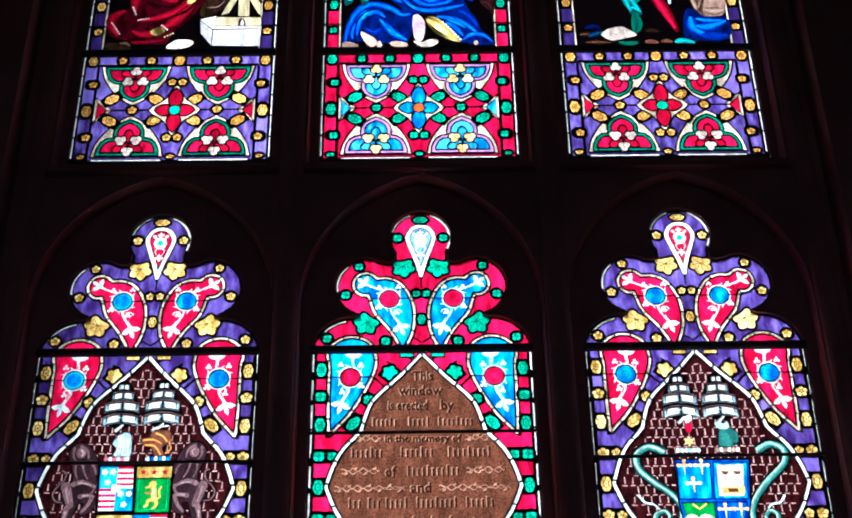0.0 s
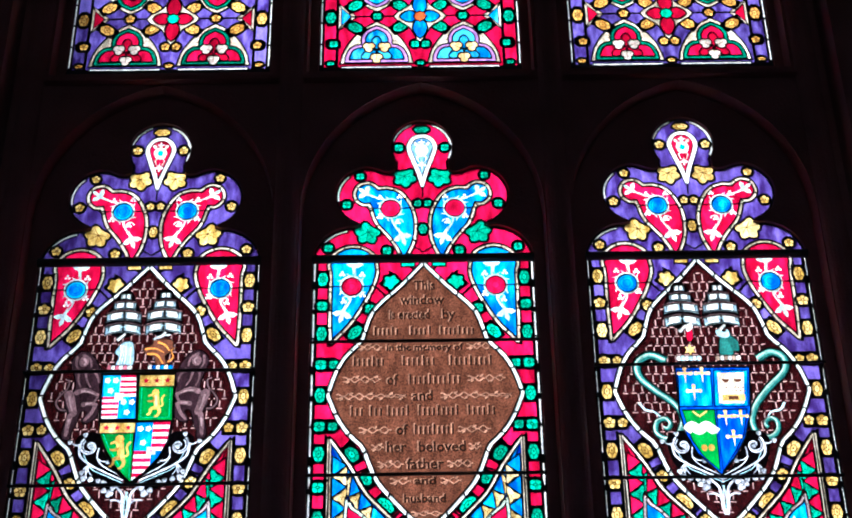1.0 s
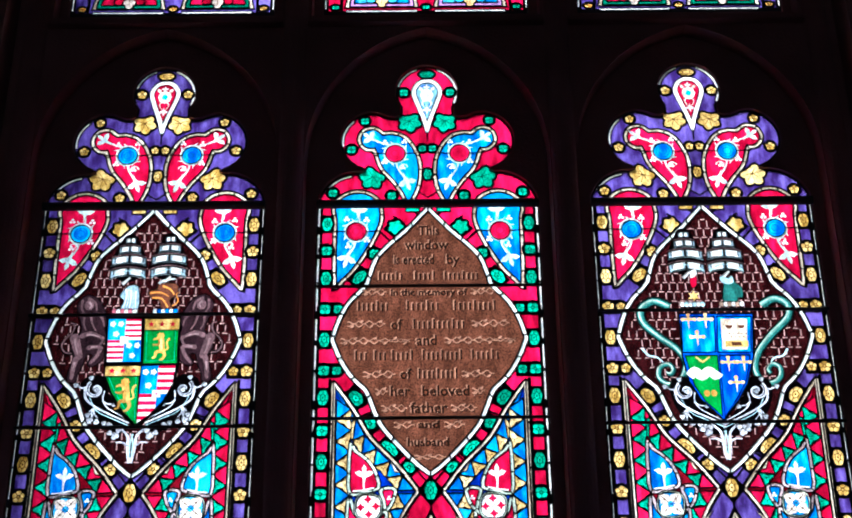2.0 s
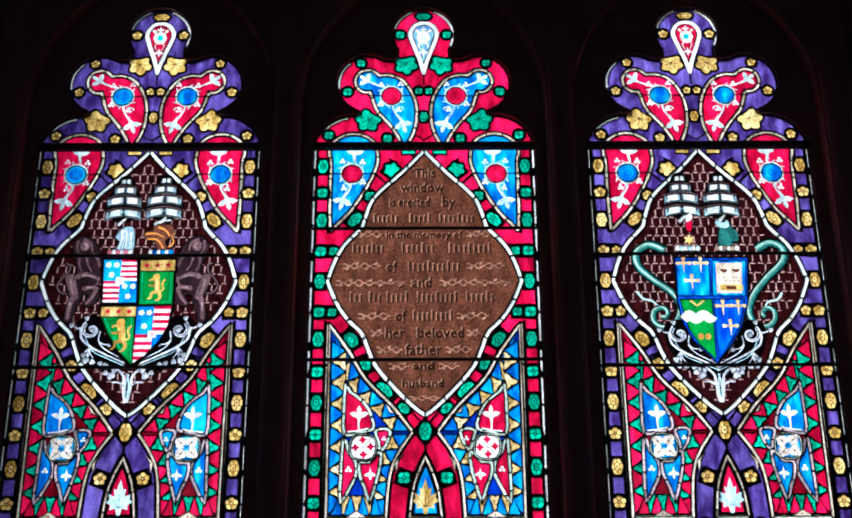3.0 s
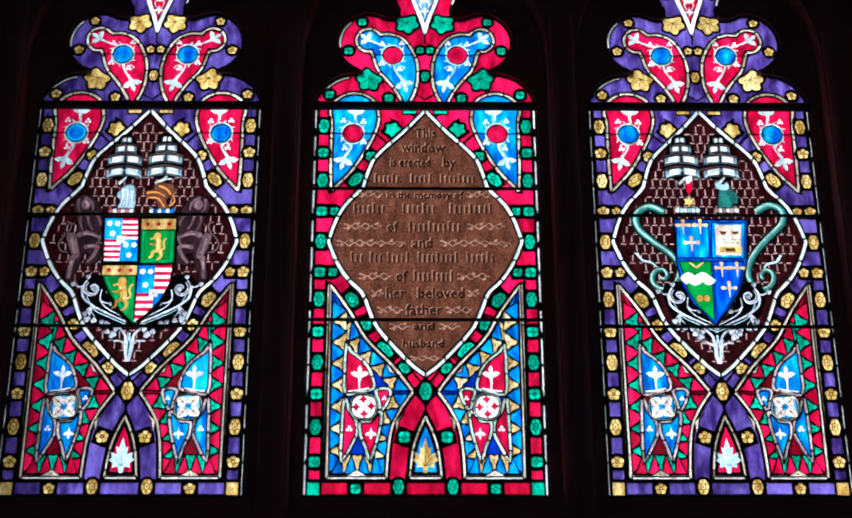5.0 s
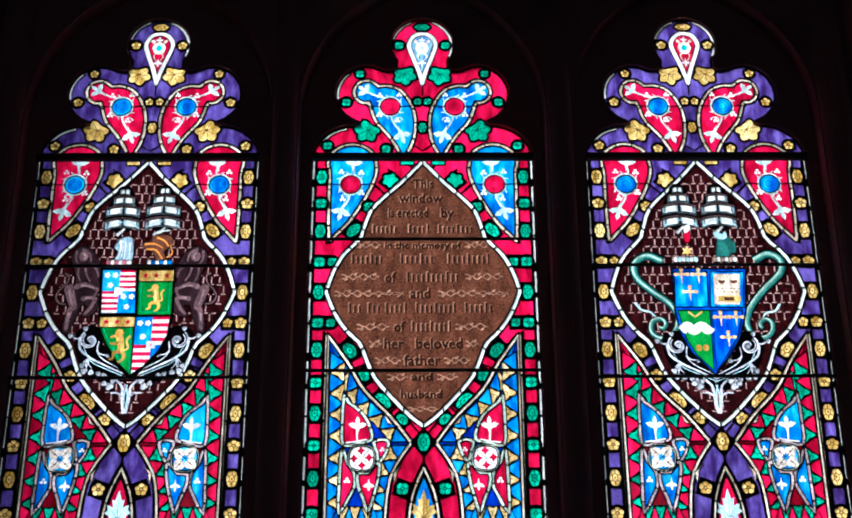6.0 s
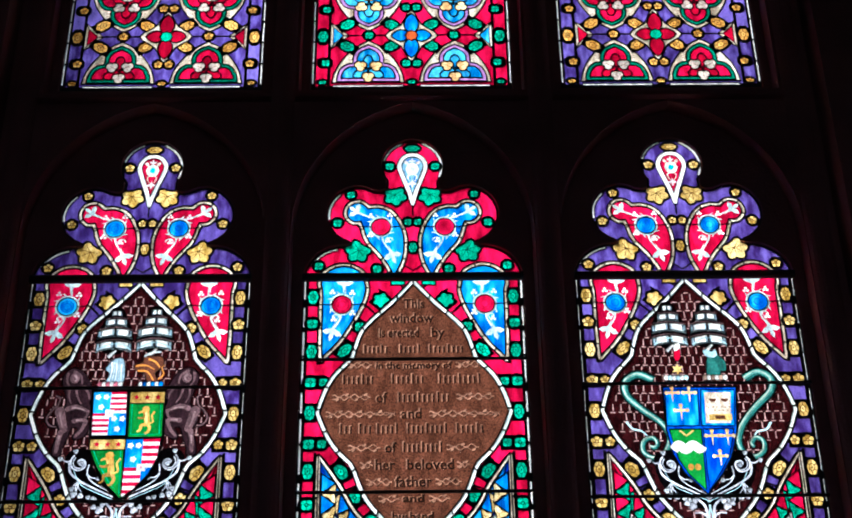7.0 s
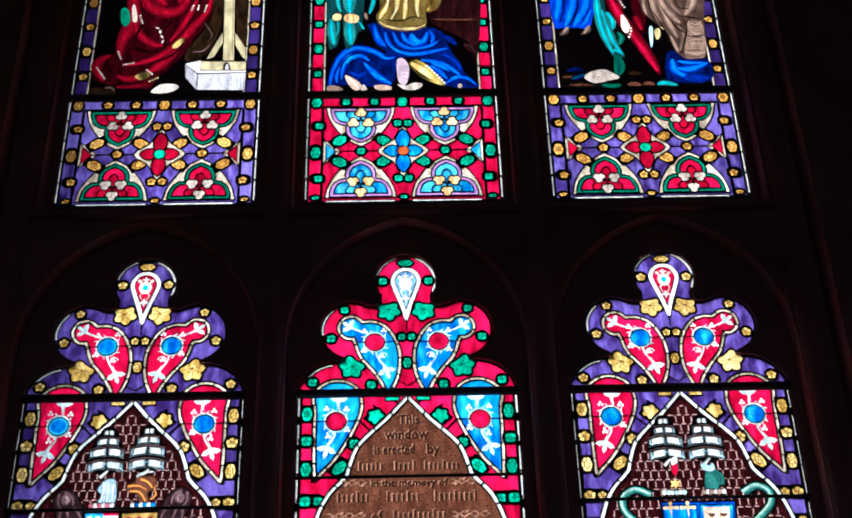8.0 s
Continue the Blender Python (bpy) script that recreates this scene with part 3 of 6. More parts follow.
def tear_foliage(c, s, disc, disc_r, tip, top, jewel, bend=1):
    """The vine painted on a drop-shaped piece, round its disc."""
    for m in (1, -1):
        f = (lambda p: p) if m == 1 else flip
        ring = ell(*disc, disc_r + 5, disc_r + 5, 18)
        c.paint(f(band(ring + ring[:1], 4.5)), "vine_white", "painted_ring")
        for a in (0.5, 1.7, 2.5, 3.6, 4.4, 5.6):
            x, z = disc[0] + (disc_r + 4) * math.cos(a), disc[1] + (disc_r + 4) * math.sin(a)
            c.paint(f(band([(x, z), (x + 14 * math.cos(a + 0.7), z + 14 * math.sin(a + 0.7))], 6, 1.5)), "vine_white", "painted_thorn")
        down = smooth([(disc[0] - 4 * bend, disc[1] - disc_r - 3), ((disc[0] + tip[0]) / 2 + 7 * bend, (disc[1] + tip[1]) / 2 - 6), tip], 5, False)
        rise = smooth([(disc[0] + 2, disc[1] + disc_r + 3), ((disc[0] + top[0]) / 2 + 6, (disc[1] + top[1]) / 2 + 6), top], 5, False)
        c.paint(f(band(down, 5.2, 4)), "vine_white", "painted_stem")
        c.paint(f(band(rise, 5.2, 4)), "vine_white", "painted_stem")
        mid = down[len(down) // 2]
        curl = [(mid[0] - bend * (15 - 0.5 * k) + (12 - 0.8 * k) * math.cos(0.55 * k), mid[1] + 4 + (12 - 0.8 * k) * math.sin(0.55 * k)) for k in range(12)]
        c.paint(f(band(curl, 3.2, 2)), "vine_white", "painted_tendril")
        d1, d2 = math.atan2(tip[1] - disc[1], tip[0] - disc[0]), math.atan2(top[1] - disc[1], top[0] - disc[0])
        if m == -1:
            d1, d2 = math.pi - d1, math.pi - d2
        sprig(c, m * tip[0], tip[1], s, d1 - math.pi / 2, "vine_white")
        sprig(c, m * top[0], top[1], s * 0.9, d2 - math.pi / 2, "vine_white")
        berries(c, m * (disc[0] + disc_r * 1.15 * bend), disc[1] - disc_r * 1.05, 5)
        berries(c, m * (disc[0] - bend * disc_r * 0.8), disc[1] - disc_r * 1.75, 4.5)
        berries(c, m * (disc[0] + bend * disc_r * 1.1), disc[1] + disc_r * 1.35, 4.8)
        berries(c, m * (disc[0] - bend * disc_r * 1.0), disc[1] + disc_r * 1.45, 4.5)
        c.lay(f(band([(disc[0] - disc_r - 42, disc[1] + 2), (disc[0] - disc_r, disc[1])], 2.2)), "lead")
        c.lay(f(band([(disc[0] + disc_r, disc[1]), (disc[0] + disc_r + 36, disc[1] + 2)], 2.2)), "lead")
        c.glaze(f(ell(*disc, disc_r, disc_r, 20)), jewel, "disc", 2.4)
        for q in (0.72, 0.4):
            ring = ell(*disc, disc_r * q, disc_r * q, 14)
            c.paint(f(band(ring + ring[:1], 1.5)), "deep_blue" if jewel == "blue" else "ruby", "painted_line")


def lower_light(c, ground, drop, disc, jewel, tooth_a, tooth_b, petal, lancet, leaf):
    """All of a lower light but what fills its central lozenge."""
    outline = lower_outline()
    c.lay(grow(outline, 6), "lead")
    c.lay(grow(outline, -4), ground, "border_glass")
    for m in (1, -1):
        c.lay(box(m * 296 - 8, -30, m * 296 + 8, 1052), "lead")
    c.lay(box(-304, -30, 304, -18), "lead")
    # lead ties across the bands
    half = diamond()[:len(diamond()) // 2 + 1]
    for f in (0.045, 0.10, 0.165, 0.22, 0.275, 0.33, 0.67, 0.72, 0.77, 0.82, 0.87, 0.92, 0.965):
        a, b = along(half, 3, max(0, f - 0.01), f + 0.01)[::2]
        d = Vector((b[0] - a[0], b[1] - a[1])).normalized()
        n = Vector((d.y, -d.x)) * (1 if d.y * a[0] - d.x * (a[1] - 660) > 0 else -1)
        for m in (1, -1):
            c.lay(band([(m * a[0], a[1]), (m * (a[0] + 56 * n.x), a[1] + 56 * n.y)], 5), "lead")
    for (x, z), r0, r1, turns in (((-150, 1258), 40, 92, (111, 203)), ((-192, 1044), 50, 108, (144,)), ((0, 1419), 40, 86, (178,))):
        for a in turns:
            u, w = math.cos(radians(a)), math.sin(radians(a))
            for m in (1, -1):
                c.lay(band([(m * (x + r0 * u), z + r0 * w), (m * (x + r1 * u), z + r1 * w)], 4), "lead")
    c.lay(band([(-60, 1120), (0, 1078), (60, 1120)], 3.5), "lead")
    # white fillets down both sides and round the head
    for k in range(13):
        z = -18 + k * 84
        c.glaze(box(-300, z, -295 if ground == "crimson" else -297.4, z + 78 - 9 * (k % 3)), "white", "fillet", 3, both=True)
    c.glaze(band(arc(0, 1419, 84, 70, -25, 8), 6), "white", "fillet", 2)
    c.glaze(band(arc(0, 1419, 84, 165, 110, 5), 5), "white", "fillet", 2)
    c.glaze(band(arc(-150, 1258, 87, 190, 130, 6), 5), "white", "fillet", 2)
    c.glaze(band(arc(-192, 1044, 104, 150, 100, 5), 5), "white", "fillet", 2)
    # border columns: inner fillets
    for z0, z1 in ((28, 148), (154, 300), (306, 420), (426, 536)):
        c.glaze(box(-253, z0, -247, z1), "cream", "fillet", 4, both=True)
    for z0, z1 in ((20, 545), (795, 1050)):
        c.lay(box(-261, z0, -254, z1), "lead")
        c.lay(box(254, z0, 261, z1), "lead")
    # drop-shaped pieces at the shoulders
    low = smooth([(-252, 800), (-257, 850), (-258, 930), (-258, 1010), (-263, 1040), (-254, 1070), (-228, 1093), (-195, 1102), (-160, 1094), (-134, 1072), (-124, 1036), (-124, 1004),
                  (-140, 957), (-166, 906), (-196, 858), (-228, 822)], 3)
    c.filleted(low, drop, "cream", "drop", 7, 4, both=True)
    tear_foliage(c, 36, (-196, 974), 26, (-218, 898), (-190, 1034), jewel)
    high = smooth([(-123, 1289), (-140, 1303), (-158, 1307), (-182, 1298), (-195, 1272), (-190, 1246), (-171, 1229), (-153, 1228)], 3, False) \
        + smooth([(-147, 1212), (-141, 1190), (-128, 1162), (-99, 1127), (-74, 1087), (-57, 1052), (-38, 1072), (-21, 1115), (-16, 1167), (-23, 1213), (-43, 1255), (-69, 1281), (-100, 1291)], 3, False)
    c.filleted(high, drop, "cream", "drop", 7, 4, both=True)
    tear_foliage(c, 36, (-90, 1219), 26, (-60, 1134), (-156, 1268), jewel, -1)
    # the drop in the top foil
    top = smooth([(0, 1467), (-28, 1457), (-44, 1425), (-34, 1385), (-16, 1335), (0, 1283), (16, 1335), (34, 1385), (44, 1425), (28, 1457)], 3)
    c.filleted(top, "crimson" if ground == "purple" else "sky_pale", "white", "drop", 12, 2.0)
    for a0, a1 in ((35, 85), (95, 145)):
        c.paint(band(arc(0, 1420, 25, a0, a1, 5), 6, 4), "ruby" if ground == "purple" else "deep_blue", "painted_arc")
    for m in (1, -1):
        c.paint([(m * 6, 1385), (m * 14, 1378), (m * 5, 1350), (m * 2, 1340)], "ruby" if ground == "purple" else "blue", "painted_arc")
    c.paint(clover(0, 1412, 19, 1.1, 8, 0.0, 0.12, 40), "fillet_green" if ground == "purple" else "paint_white", "painted_disc")
    for m in (1, -1):
        c.paint(ell(m * 17, 1434, 7, 5, 8, m * 0.8), "parchment", "painted_leaf")
        c.paint(band(smooth([(m * 4, 1394), (m * 13, 1388), (m * 9, 1374), (m * 2, 1368)], 3, False), 3, 1.5), "parchment", "painted_tendril")
    c.paint(clover(0, 1412, 9, 1.1, 4, 0.4, 0.3, 20), "turquoise" if ground == "purple" else "pale_blue", "painted_eye")
    sprig(c, 0, 1436, 14, 0)
    sprig(c, 0, 1366, 18, math.pi)
    # jewels and leaves of the head
    for x, z, r in ((-176, 1326, 13), (-213, 1233, 14), (-14, 1235, 12), (-262, 1094, 14), (-100, 1084, 14), (-66, 1421, 14)):
        for m in (1, -1):
            blossom(c, m * x, z, r, leaf)
    c.glaze(box(-1.5, 1255, 1.5, 1290), "lead", "lead", 0)
    oval(c, 0, 1152, 13, 18, leaf)
    oval(c, 0, 1483, 24, 12, leaf)
    for m in (1, -1):
        for x, z, r, turn in ((-49, 1318, 26, -1.4), (-156, 1138, 28, -2.2)):
            turn = turn if m == 1 else math.pi - turn
            c.glaze(vine_leaf(m * x, z, r, turn), leaf, "vine_leaf", 4.5)
            for k in range(6):
                a = turn - 1.96 + k * 0.785
                x0, z0 = m * x - 0.3 * r * math.cos(turn), z - 0.3 * r * math.sin(turn)
                c.paint(band([(x0, z0), (x0 + 0.95 * r * math.cos(a), z0 + 0.95 * r * math.sin(a))], 2.6, 1.2), "umber" if leaf == "gold" else "bottle", "painted_line")
    # border jewels
    for k, z in enumerate((997, 916, 833, 743, 656, 569, 494, 405, 323, 239, 154, 65)):
        for m in (1, -1):
            gap = 27 if k % 2 == 0 else 20
            c.lay(box(m * 275 - 18, z - gap, m * 275 + 18, z + gap), "lead")
            if k in (3, 5):
                c.lay(box(m * 250 - 26, z - 20, m * 250 + 10, z + 20), "lead")
            if k % 2 == 0:
                oval(c, m * 275, z, 15.5, 23, leaf)
            else:
                blossom(c, m * 275, z, 17, leaf, 0.95)
                if k in (3, 5):
                    blossom(c, m * 241, z, 14, leaf)
    # band round the lozenge
    for m in (1, -1):
        for x, z, half, wide, turn in ((-92, 988, 26, 36, 0.85), (-146, 906, 21, 34, 1.0), (-184, 836, 30, 36, 0.88), (-190, 492, 30, 42, -1.0), (-153, 423, 22, 42, -1.0), (-104, 355, 32, 44, -0.83), (-54, 307, 22, 44, -0.76)):
            u, w = half * math.cos(turn), half * math.sin(turn)
            c.lay(band([(m * (x - u), z - w), (m * (x + u), z + w)], wide), "lead")
        c.glaze(vine_leaf(m * -90, 988, 18, 1.57 + 0.8 * m), leaf, "vine_leaf", 5)
        blossom(c, m * -146, 906, 16, leaf)
        oval(c, m * -186, 836, 16, 25, leaf, m * -0.7)
        c.glaze(band([(m * -25, 1040), (m * -60, 1040)], 10), leaf, "border_jewel", 3)
        oval(c, m * -190, 492, 18, 24, leaf, m * 0.6)
        blossom(c, m * -153, 423, 17, leaf)
        oval(c, m * -104, 355, 18, 27, leaf, m * 0.75)
        blossom(c, m * -54, 307, 17, leaf)
    # spandrels with teeth and a four-petalled flower
    edge = smooth([(-246, 536), (-193, 461), (-150, 387), (-81, 314), (-30, 247)], 4, False)
    foot = smooth([(-30, 243), (-60, 200), (-80, 158), (-90, 103), (-95, 26)], 4, False)
    for m in (1, -1):
        f = (lambda p: p) if m == 1 else flip
        field = f(edge + foot + [(-246, 26)])
        c.lay(grow(field, 7), "lead")
        c.lay(grow(field, 1), "cream", "fillet")
        c.lay(grow(field, -5), "lead")
        c.lay(grow(field, -8.5), "royal" if tooth_a == "blue" else "garnet_mid", "spandrel_glass")
        i_edge = smooth([(-240, 516), (-198, 452), (-158, 380), (-90, 309), (-41, 248)], 4, False)
        i_foot = smooth([(-41, 240), (-68, 198), (-88, 156), (-97, 103), (-102, 33)], 4, False)
        zigzag(c, f(i_edge), f(smooth([(-222, 462), (-214, 425), (-184, 352), (-122, 292), (-84, 246)], 4, False)), 7, tooth_a, tooth_b)
        zigzag(c, f(i_foot), f(smooth([(-84, 240), (-106, 194), (-124, 150), (-134, 105), (-148, 66)], 4, False)), 5, tooth_a, tooth_b)
        zigzag(c, f([(-240, 490), (-240, 36)]), f([(-201, 462), (-201, 66)]), 8, tooth_a, tooth_b)
        zigzag(c, f([(-234, 34), (-104, 34)]), f([(-212, 84), (-126, 84)]), 4, tooth_a, tooth_b)
        for p in ([(-203, 372), (-188, 352), (-170, 339), (-148, 317), (-133, 286), (-129, 252), (-165, 243), (-203, 237), (-207, 293)],
                  [(-127, 248), (-107, 256), (-87, 250), (-89, 232), (-98, 209), (-113, 194), (-119, 221)],
                  [(-207, 225), (-196, 221), (-189, 194), (-172, 170), (-169, 140), (-180, 112), (-210, 64), (-211, 140)],
                  [(-165, 168), (-140, 170), (-122, 191), (-109, 193), (-111, 157), (-122, 111), (-138, 66), (-152, 104), (-164, 134)]):
            c.filleted(grow(f(smooth(p, 2)), 1.5), petal, "fillet_green" if petal == "crimson" else "grey_pearl", "petal", 6.5, 2.6)
        sprig(c, m * -166, 284, 31, 0)
        c.paint(f(band([(-194, 246), (-170, 248), (-142, 254)], 3.5)), "paint_white", "painted_stem")
        c.paint(f(band([(-168, 284), (-166, 248)], 4)), "paint_white", "painted_stem")
        sprig(c, m * -136, 140, 19, math.pi)
        berries(c, m * -190, 148, 4.5)
        berries(c, m * -103, 227, 3.5)
        cx, cz = m * -155, 206
        c.filleted([(cx + 36 * w * math.cos(t), cz + 36 * w * math.sin(t)) for t, w in ((math.pi * k / 16, 1 + 0.05 * math.cos(4 * (math.pi * k / 16 - 0.7))) for k in range(32))], "paint_white" if petal == "crimson" else "cyan", "fillet_green", "flower_centre", 2.5, 2.4)
        for k in range(4):
            a = 0.06 + k * math.pi / 2
            if petal == "crimson":
                c.paint([(cx + 19 * math.cos(a) + u * math.cos(a) - v * math.sin(a), cz + 19 * math.sin(a) + u * math.sin(a) + v * math.cos(a)) for u, v in ((13, 0), (5, 4), (0, 12), (-5, 4), (-13, 0), (-5, -4), (0, -12), (5, -4))], petal, "painted_petal")
            else:
                c.paint(clover(cx + 20 * math.cos(a + 0.785), cz + 20 * math.sin(a + 0.785), 15, 1, 3, a + 0.785, 0.28, 24), "parchment", "painted_petal")
                c.paint(ell(cx + 19 * math.cos(a + 0.785), cz + 19 * math.sin(a + 0.785), 3, 3, 6), "umber", "painted_eye")
            c.paint(band([(cx, cz), (cx + 31 * math.cos(a + 0.785), cz + 31 * math.sin(a + 0.785))], 1.5), "grey_dark", "painted_line")
        # barbs where the fillets swell
        for p in ([(-100, 322), (-82, 296), (-62, 288), (-90, 297)], [(-52, 190), (-66, 172), (-72, 140), (-76, 168)], [(-196, 29), (-170, 45), (-144, 29)]):
            c.glaze(f(p), "cream", "fillet_barb", 1.8)
            c.paint(f(ell(sum(q[0] for q in p) / len(p), sum(q[1] for q in p) / len(p), 3, 2.4, 6)), "umber", "painted_eye")
    # lancet between the crossing bands
    tip = smooth([(0, 186), (-20, 142), (-34, 95), (-42, 26)], 3, False)
    c.filleted(tip + flip(tip[1:])[::-1], lancet, "cream", "lancet_glass", 5, 8)
    star = "gold" if lancet == "blue" else "pale_blue"
    side = [(8, 99), (15, 103), (12, 82), (28, 91), (25, 77), (33, 69), (20, 61), (22, 50), (8, 54), (4, 36)]
    c.paint([(0, 126)] + side + flip(side)[::-1], star, "painted_leaf")
    for x, z in ((0, 108), (19, 80), (-19, 80), (16, 60), (-16, 60)):
        c.paint(band([(0, 54), (x, z)], 2.2, 1), "umber" if star == "gold" else "crest_blue", "painted_line")
    c.lay([(0, 286), (-34, 247), (0, 206), (34, 247)], "lead")
    for m in (1, -1):
        c.lay(band([(m * 8, 268), (m * 36, 300)], 4), "lead")
    c.lay(band([(0, 226), (0, 184)], 5), "lead")
    oval(c, 0, 247, 17, 26, leaf)
    # the foot of the border
    c.lay(box(-288, -16, 288, 14), "lead")
    if ground == "crimson":
        # darker red than the border: the outer sill's shade put into the colour
        c.lay(box(-256, -15, 256, 13), "ruby", "border_glass")
    else:
        c.lay(box(-256, -15, 256, 13), ground, "border_glass")
    c.lay(box(-288, 13, 288, 21), "lead")
    for m in (1, -1):
        for x, half in ((-67, 21), (-172, 21)):
            c.lay(box(m * x - half, -16, m * x + half, 14), "lead")
        c.lay(band([(m * -61, 107), (m * -45, 149)], 40), "lead")
        blossom(c, m * -53, 128, 17, leaf)
        oval(c, m * -67, 3, 15, 21, leaf)
        blossom(c, m * -172, -2, 15, leaf)
        c.glaze(box(m * 276 - 15, -18, m * 276 + 15, 14), leaf, "border_jewel", 3.5)
    for x0, x1 in ((-240, -100), (100, 240), (-38, 38)):
        c.glaze(box(x0, 22, x1, 27), "white", "fillet", 2.4)
    # the lozenge
    d = diamond()
    c.lay(grow(d, 8.5), "lead")
    c.lay(grow(d, 4.8), "fillet_white", "fillet")
    ticks = along(d + d[:1], 29)
    for x, z in ticks[:-1]:
        c.lay(ell(x, z, 8, 2.4, 6, math.atan2(z - 660, x)), "lead")
    c.lay(grow(d, -4), "lead")


def saddle_bar(parent, z, r, half=0.304, y=-0.016):
    """A round iron bar across a light, its ends let into the stone."""
    bm = bmesh.new()
    bmesh.ops.create_cone(bm, cap_ends=True, segments=10, radius1=r, radius2=r, depth=2 * half, matrix=Matrix.Rotation(math.pi / 2, 4, "Y"))
    ob = part("saddle_bar", bm, IRON, parent, "black iron bar across the glass")
    ob.location = (0, y, z / 1000 + y * (SILL + z / 1000 - 1.6) / 3.32)
    return ob


def window(name, label, k, group):
    e = new(name)
    e.location = (PITCH * k, 0, SILL)
    return tagged(e, label, "stained glass", group, "thing")


# ---------------------------------------------------------------- what fills the lozenges
def lettering(text, size, x, z, width):
    """The outlines of a word in the plane of the window, fitted to a width; (outline, is_hole) for each."""
    curve = bpy.data.curves.new("lettering", "FONT")
    curve.offset = 1.2
    curve.body, curve.size, curve.resolution_u, curve.align_x = text, size, 2, "CENTER"
    ob = bpy.data.objects.new("lettering", curve)
    scene.collection.objects.link(ob)
    bpy.context.view_layer.update()
    me = bpy.data.meshes.new_from_object(ob)
    bpy.data.objects.remove(ob)
    links = {}
    for p in me.polygons:
        v = list(p.vertices)
        for a, b in zip(v, v[1:] + v[:1]):
            links[(a, b)] = True
    after = {a: b for a, b in links if (b, a) not in links}
    xs = [v.co.x for v in me.vertices]
    k = width / (max(xs) - min(xs))
    loops = []
    while after:
        a = next(iter(after))
        loop = [a]
        b = after.pop(a)
        while b != a and b in after:
            loop.append(b)
            b = after.pop(b)
        p = [(x + me.vertices[i].co.x * k, z + me.vertices[i].co.y) for i in loop]
        if len(p) > 2:
            loops.append((p, area(p) < 0))
    bpy.data.meshes.remove(me)
    return sorted(loops, key=lambda q: q[1])


def inscribe(c, text, x, z, width, size=40):
    # a light copy up and to the left paints the letters' lit edge
    for dx, dz, colour in ((-3.2, 1.4, "copper_light"), (0, 0, "copper_dark")):
        for p, hole in lettering(text, size, x + dx, z - size * 0.33 + dz, width):
            c.paint(p, "copper" if hole else colour, "letter" if dx == 0 and not hole else "letter_shade")


def bar_word(c, x, z, width, high=24):
    """A name that is not spelt out: plain upright bars over its length."""
    n = max(3, round(width / 12.5))
    for k in range(n):
        u = x - width / 2 + (k + 0.5) * width / n
        top = z + high * (0.58 if k % 4 == 0 else 0.32)
        # painted highlight on the left and top edge of the bar
        c.paint(box(u - 5.2, z - high / 2 + 1.2, u + 1.6, top + 1.6), "copper_light", "name_bar")
        c.paint(box(u - 2.4, z - high / 2, u + 3.0, top), "copper_dark", "name_bar")


def flourish(c, x0, x1, z, high=9.0):
    """A penman's scroll beside a word."""
    n = max(2, round(abs(x1 - x0) / 26))
    # the dark copy, down and to the right, paints the scroll's shadow
    for dx, dz, colour in ((1.5, -1.5, "copper_dark"), (0, 0, "copper_light")):
        for s in (1, -1):
            path = [(x0 + (x1 - x0) * k / (6 * n) + dx, z + dz + s * high * math.sin(math.pi * k / 6 + 0.6) * (0.6 + 0.4 * math.cos(k * 0.9))) for k in range(6 * n + 1)]
            c.paint(band(path, 4.2 if s == 1 else 3.0, 2.0), colour, "scroll" if dx == 0 else "scroll_shade")
        for k in range(n):
            xk = x0 + (x1 - x0) * (k + 0.5) / n
            c.paint(ell(xk + dx, z + dz + high * (0.8 if k % 2 else -0.8), 6, 3.2, 7, 0.6), colour, "scroll_dot")


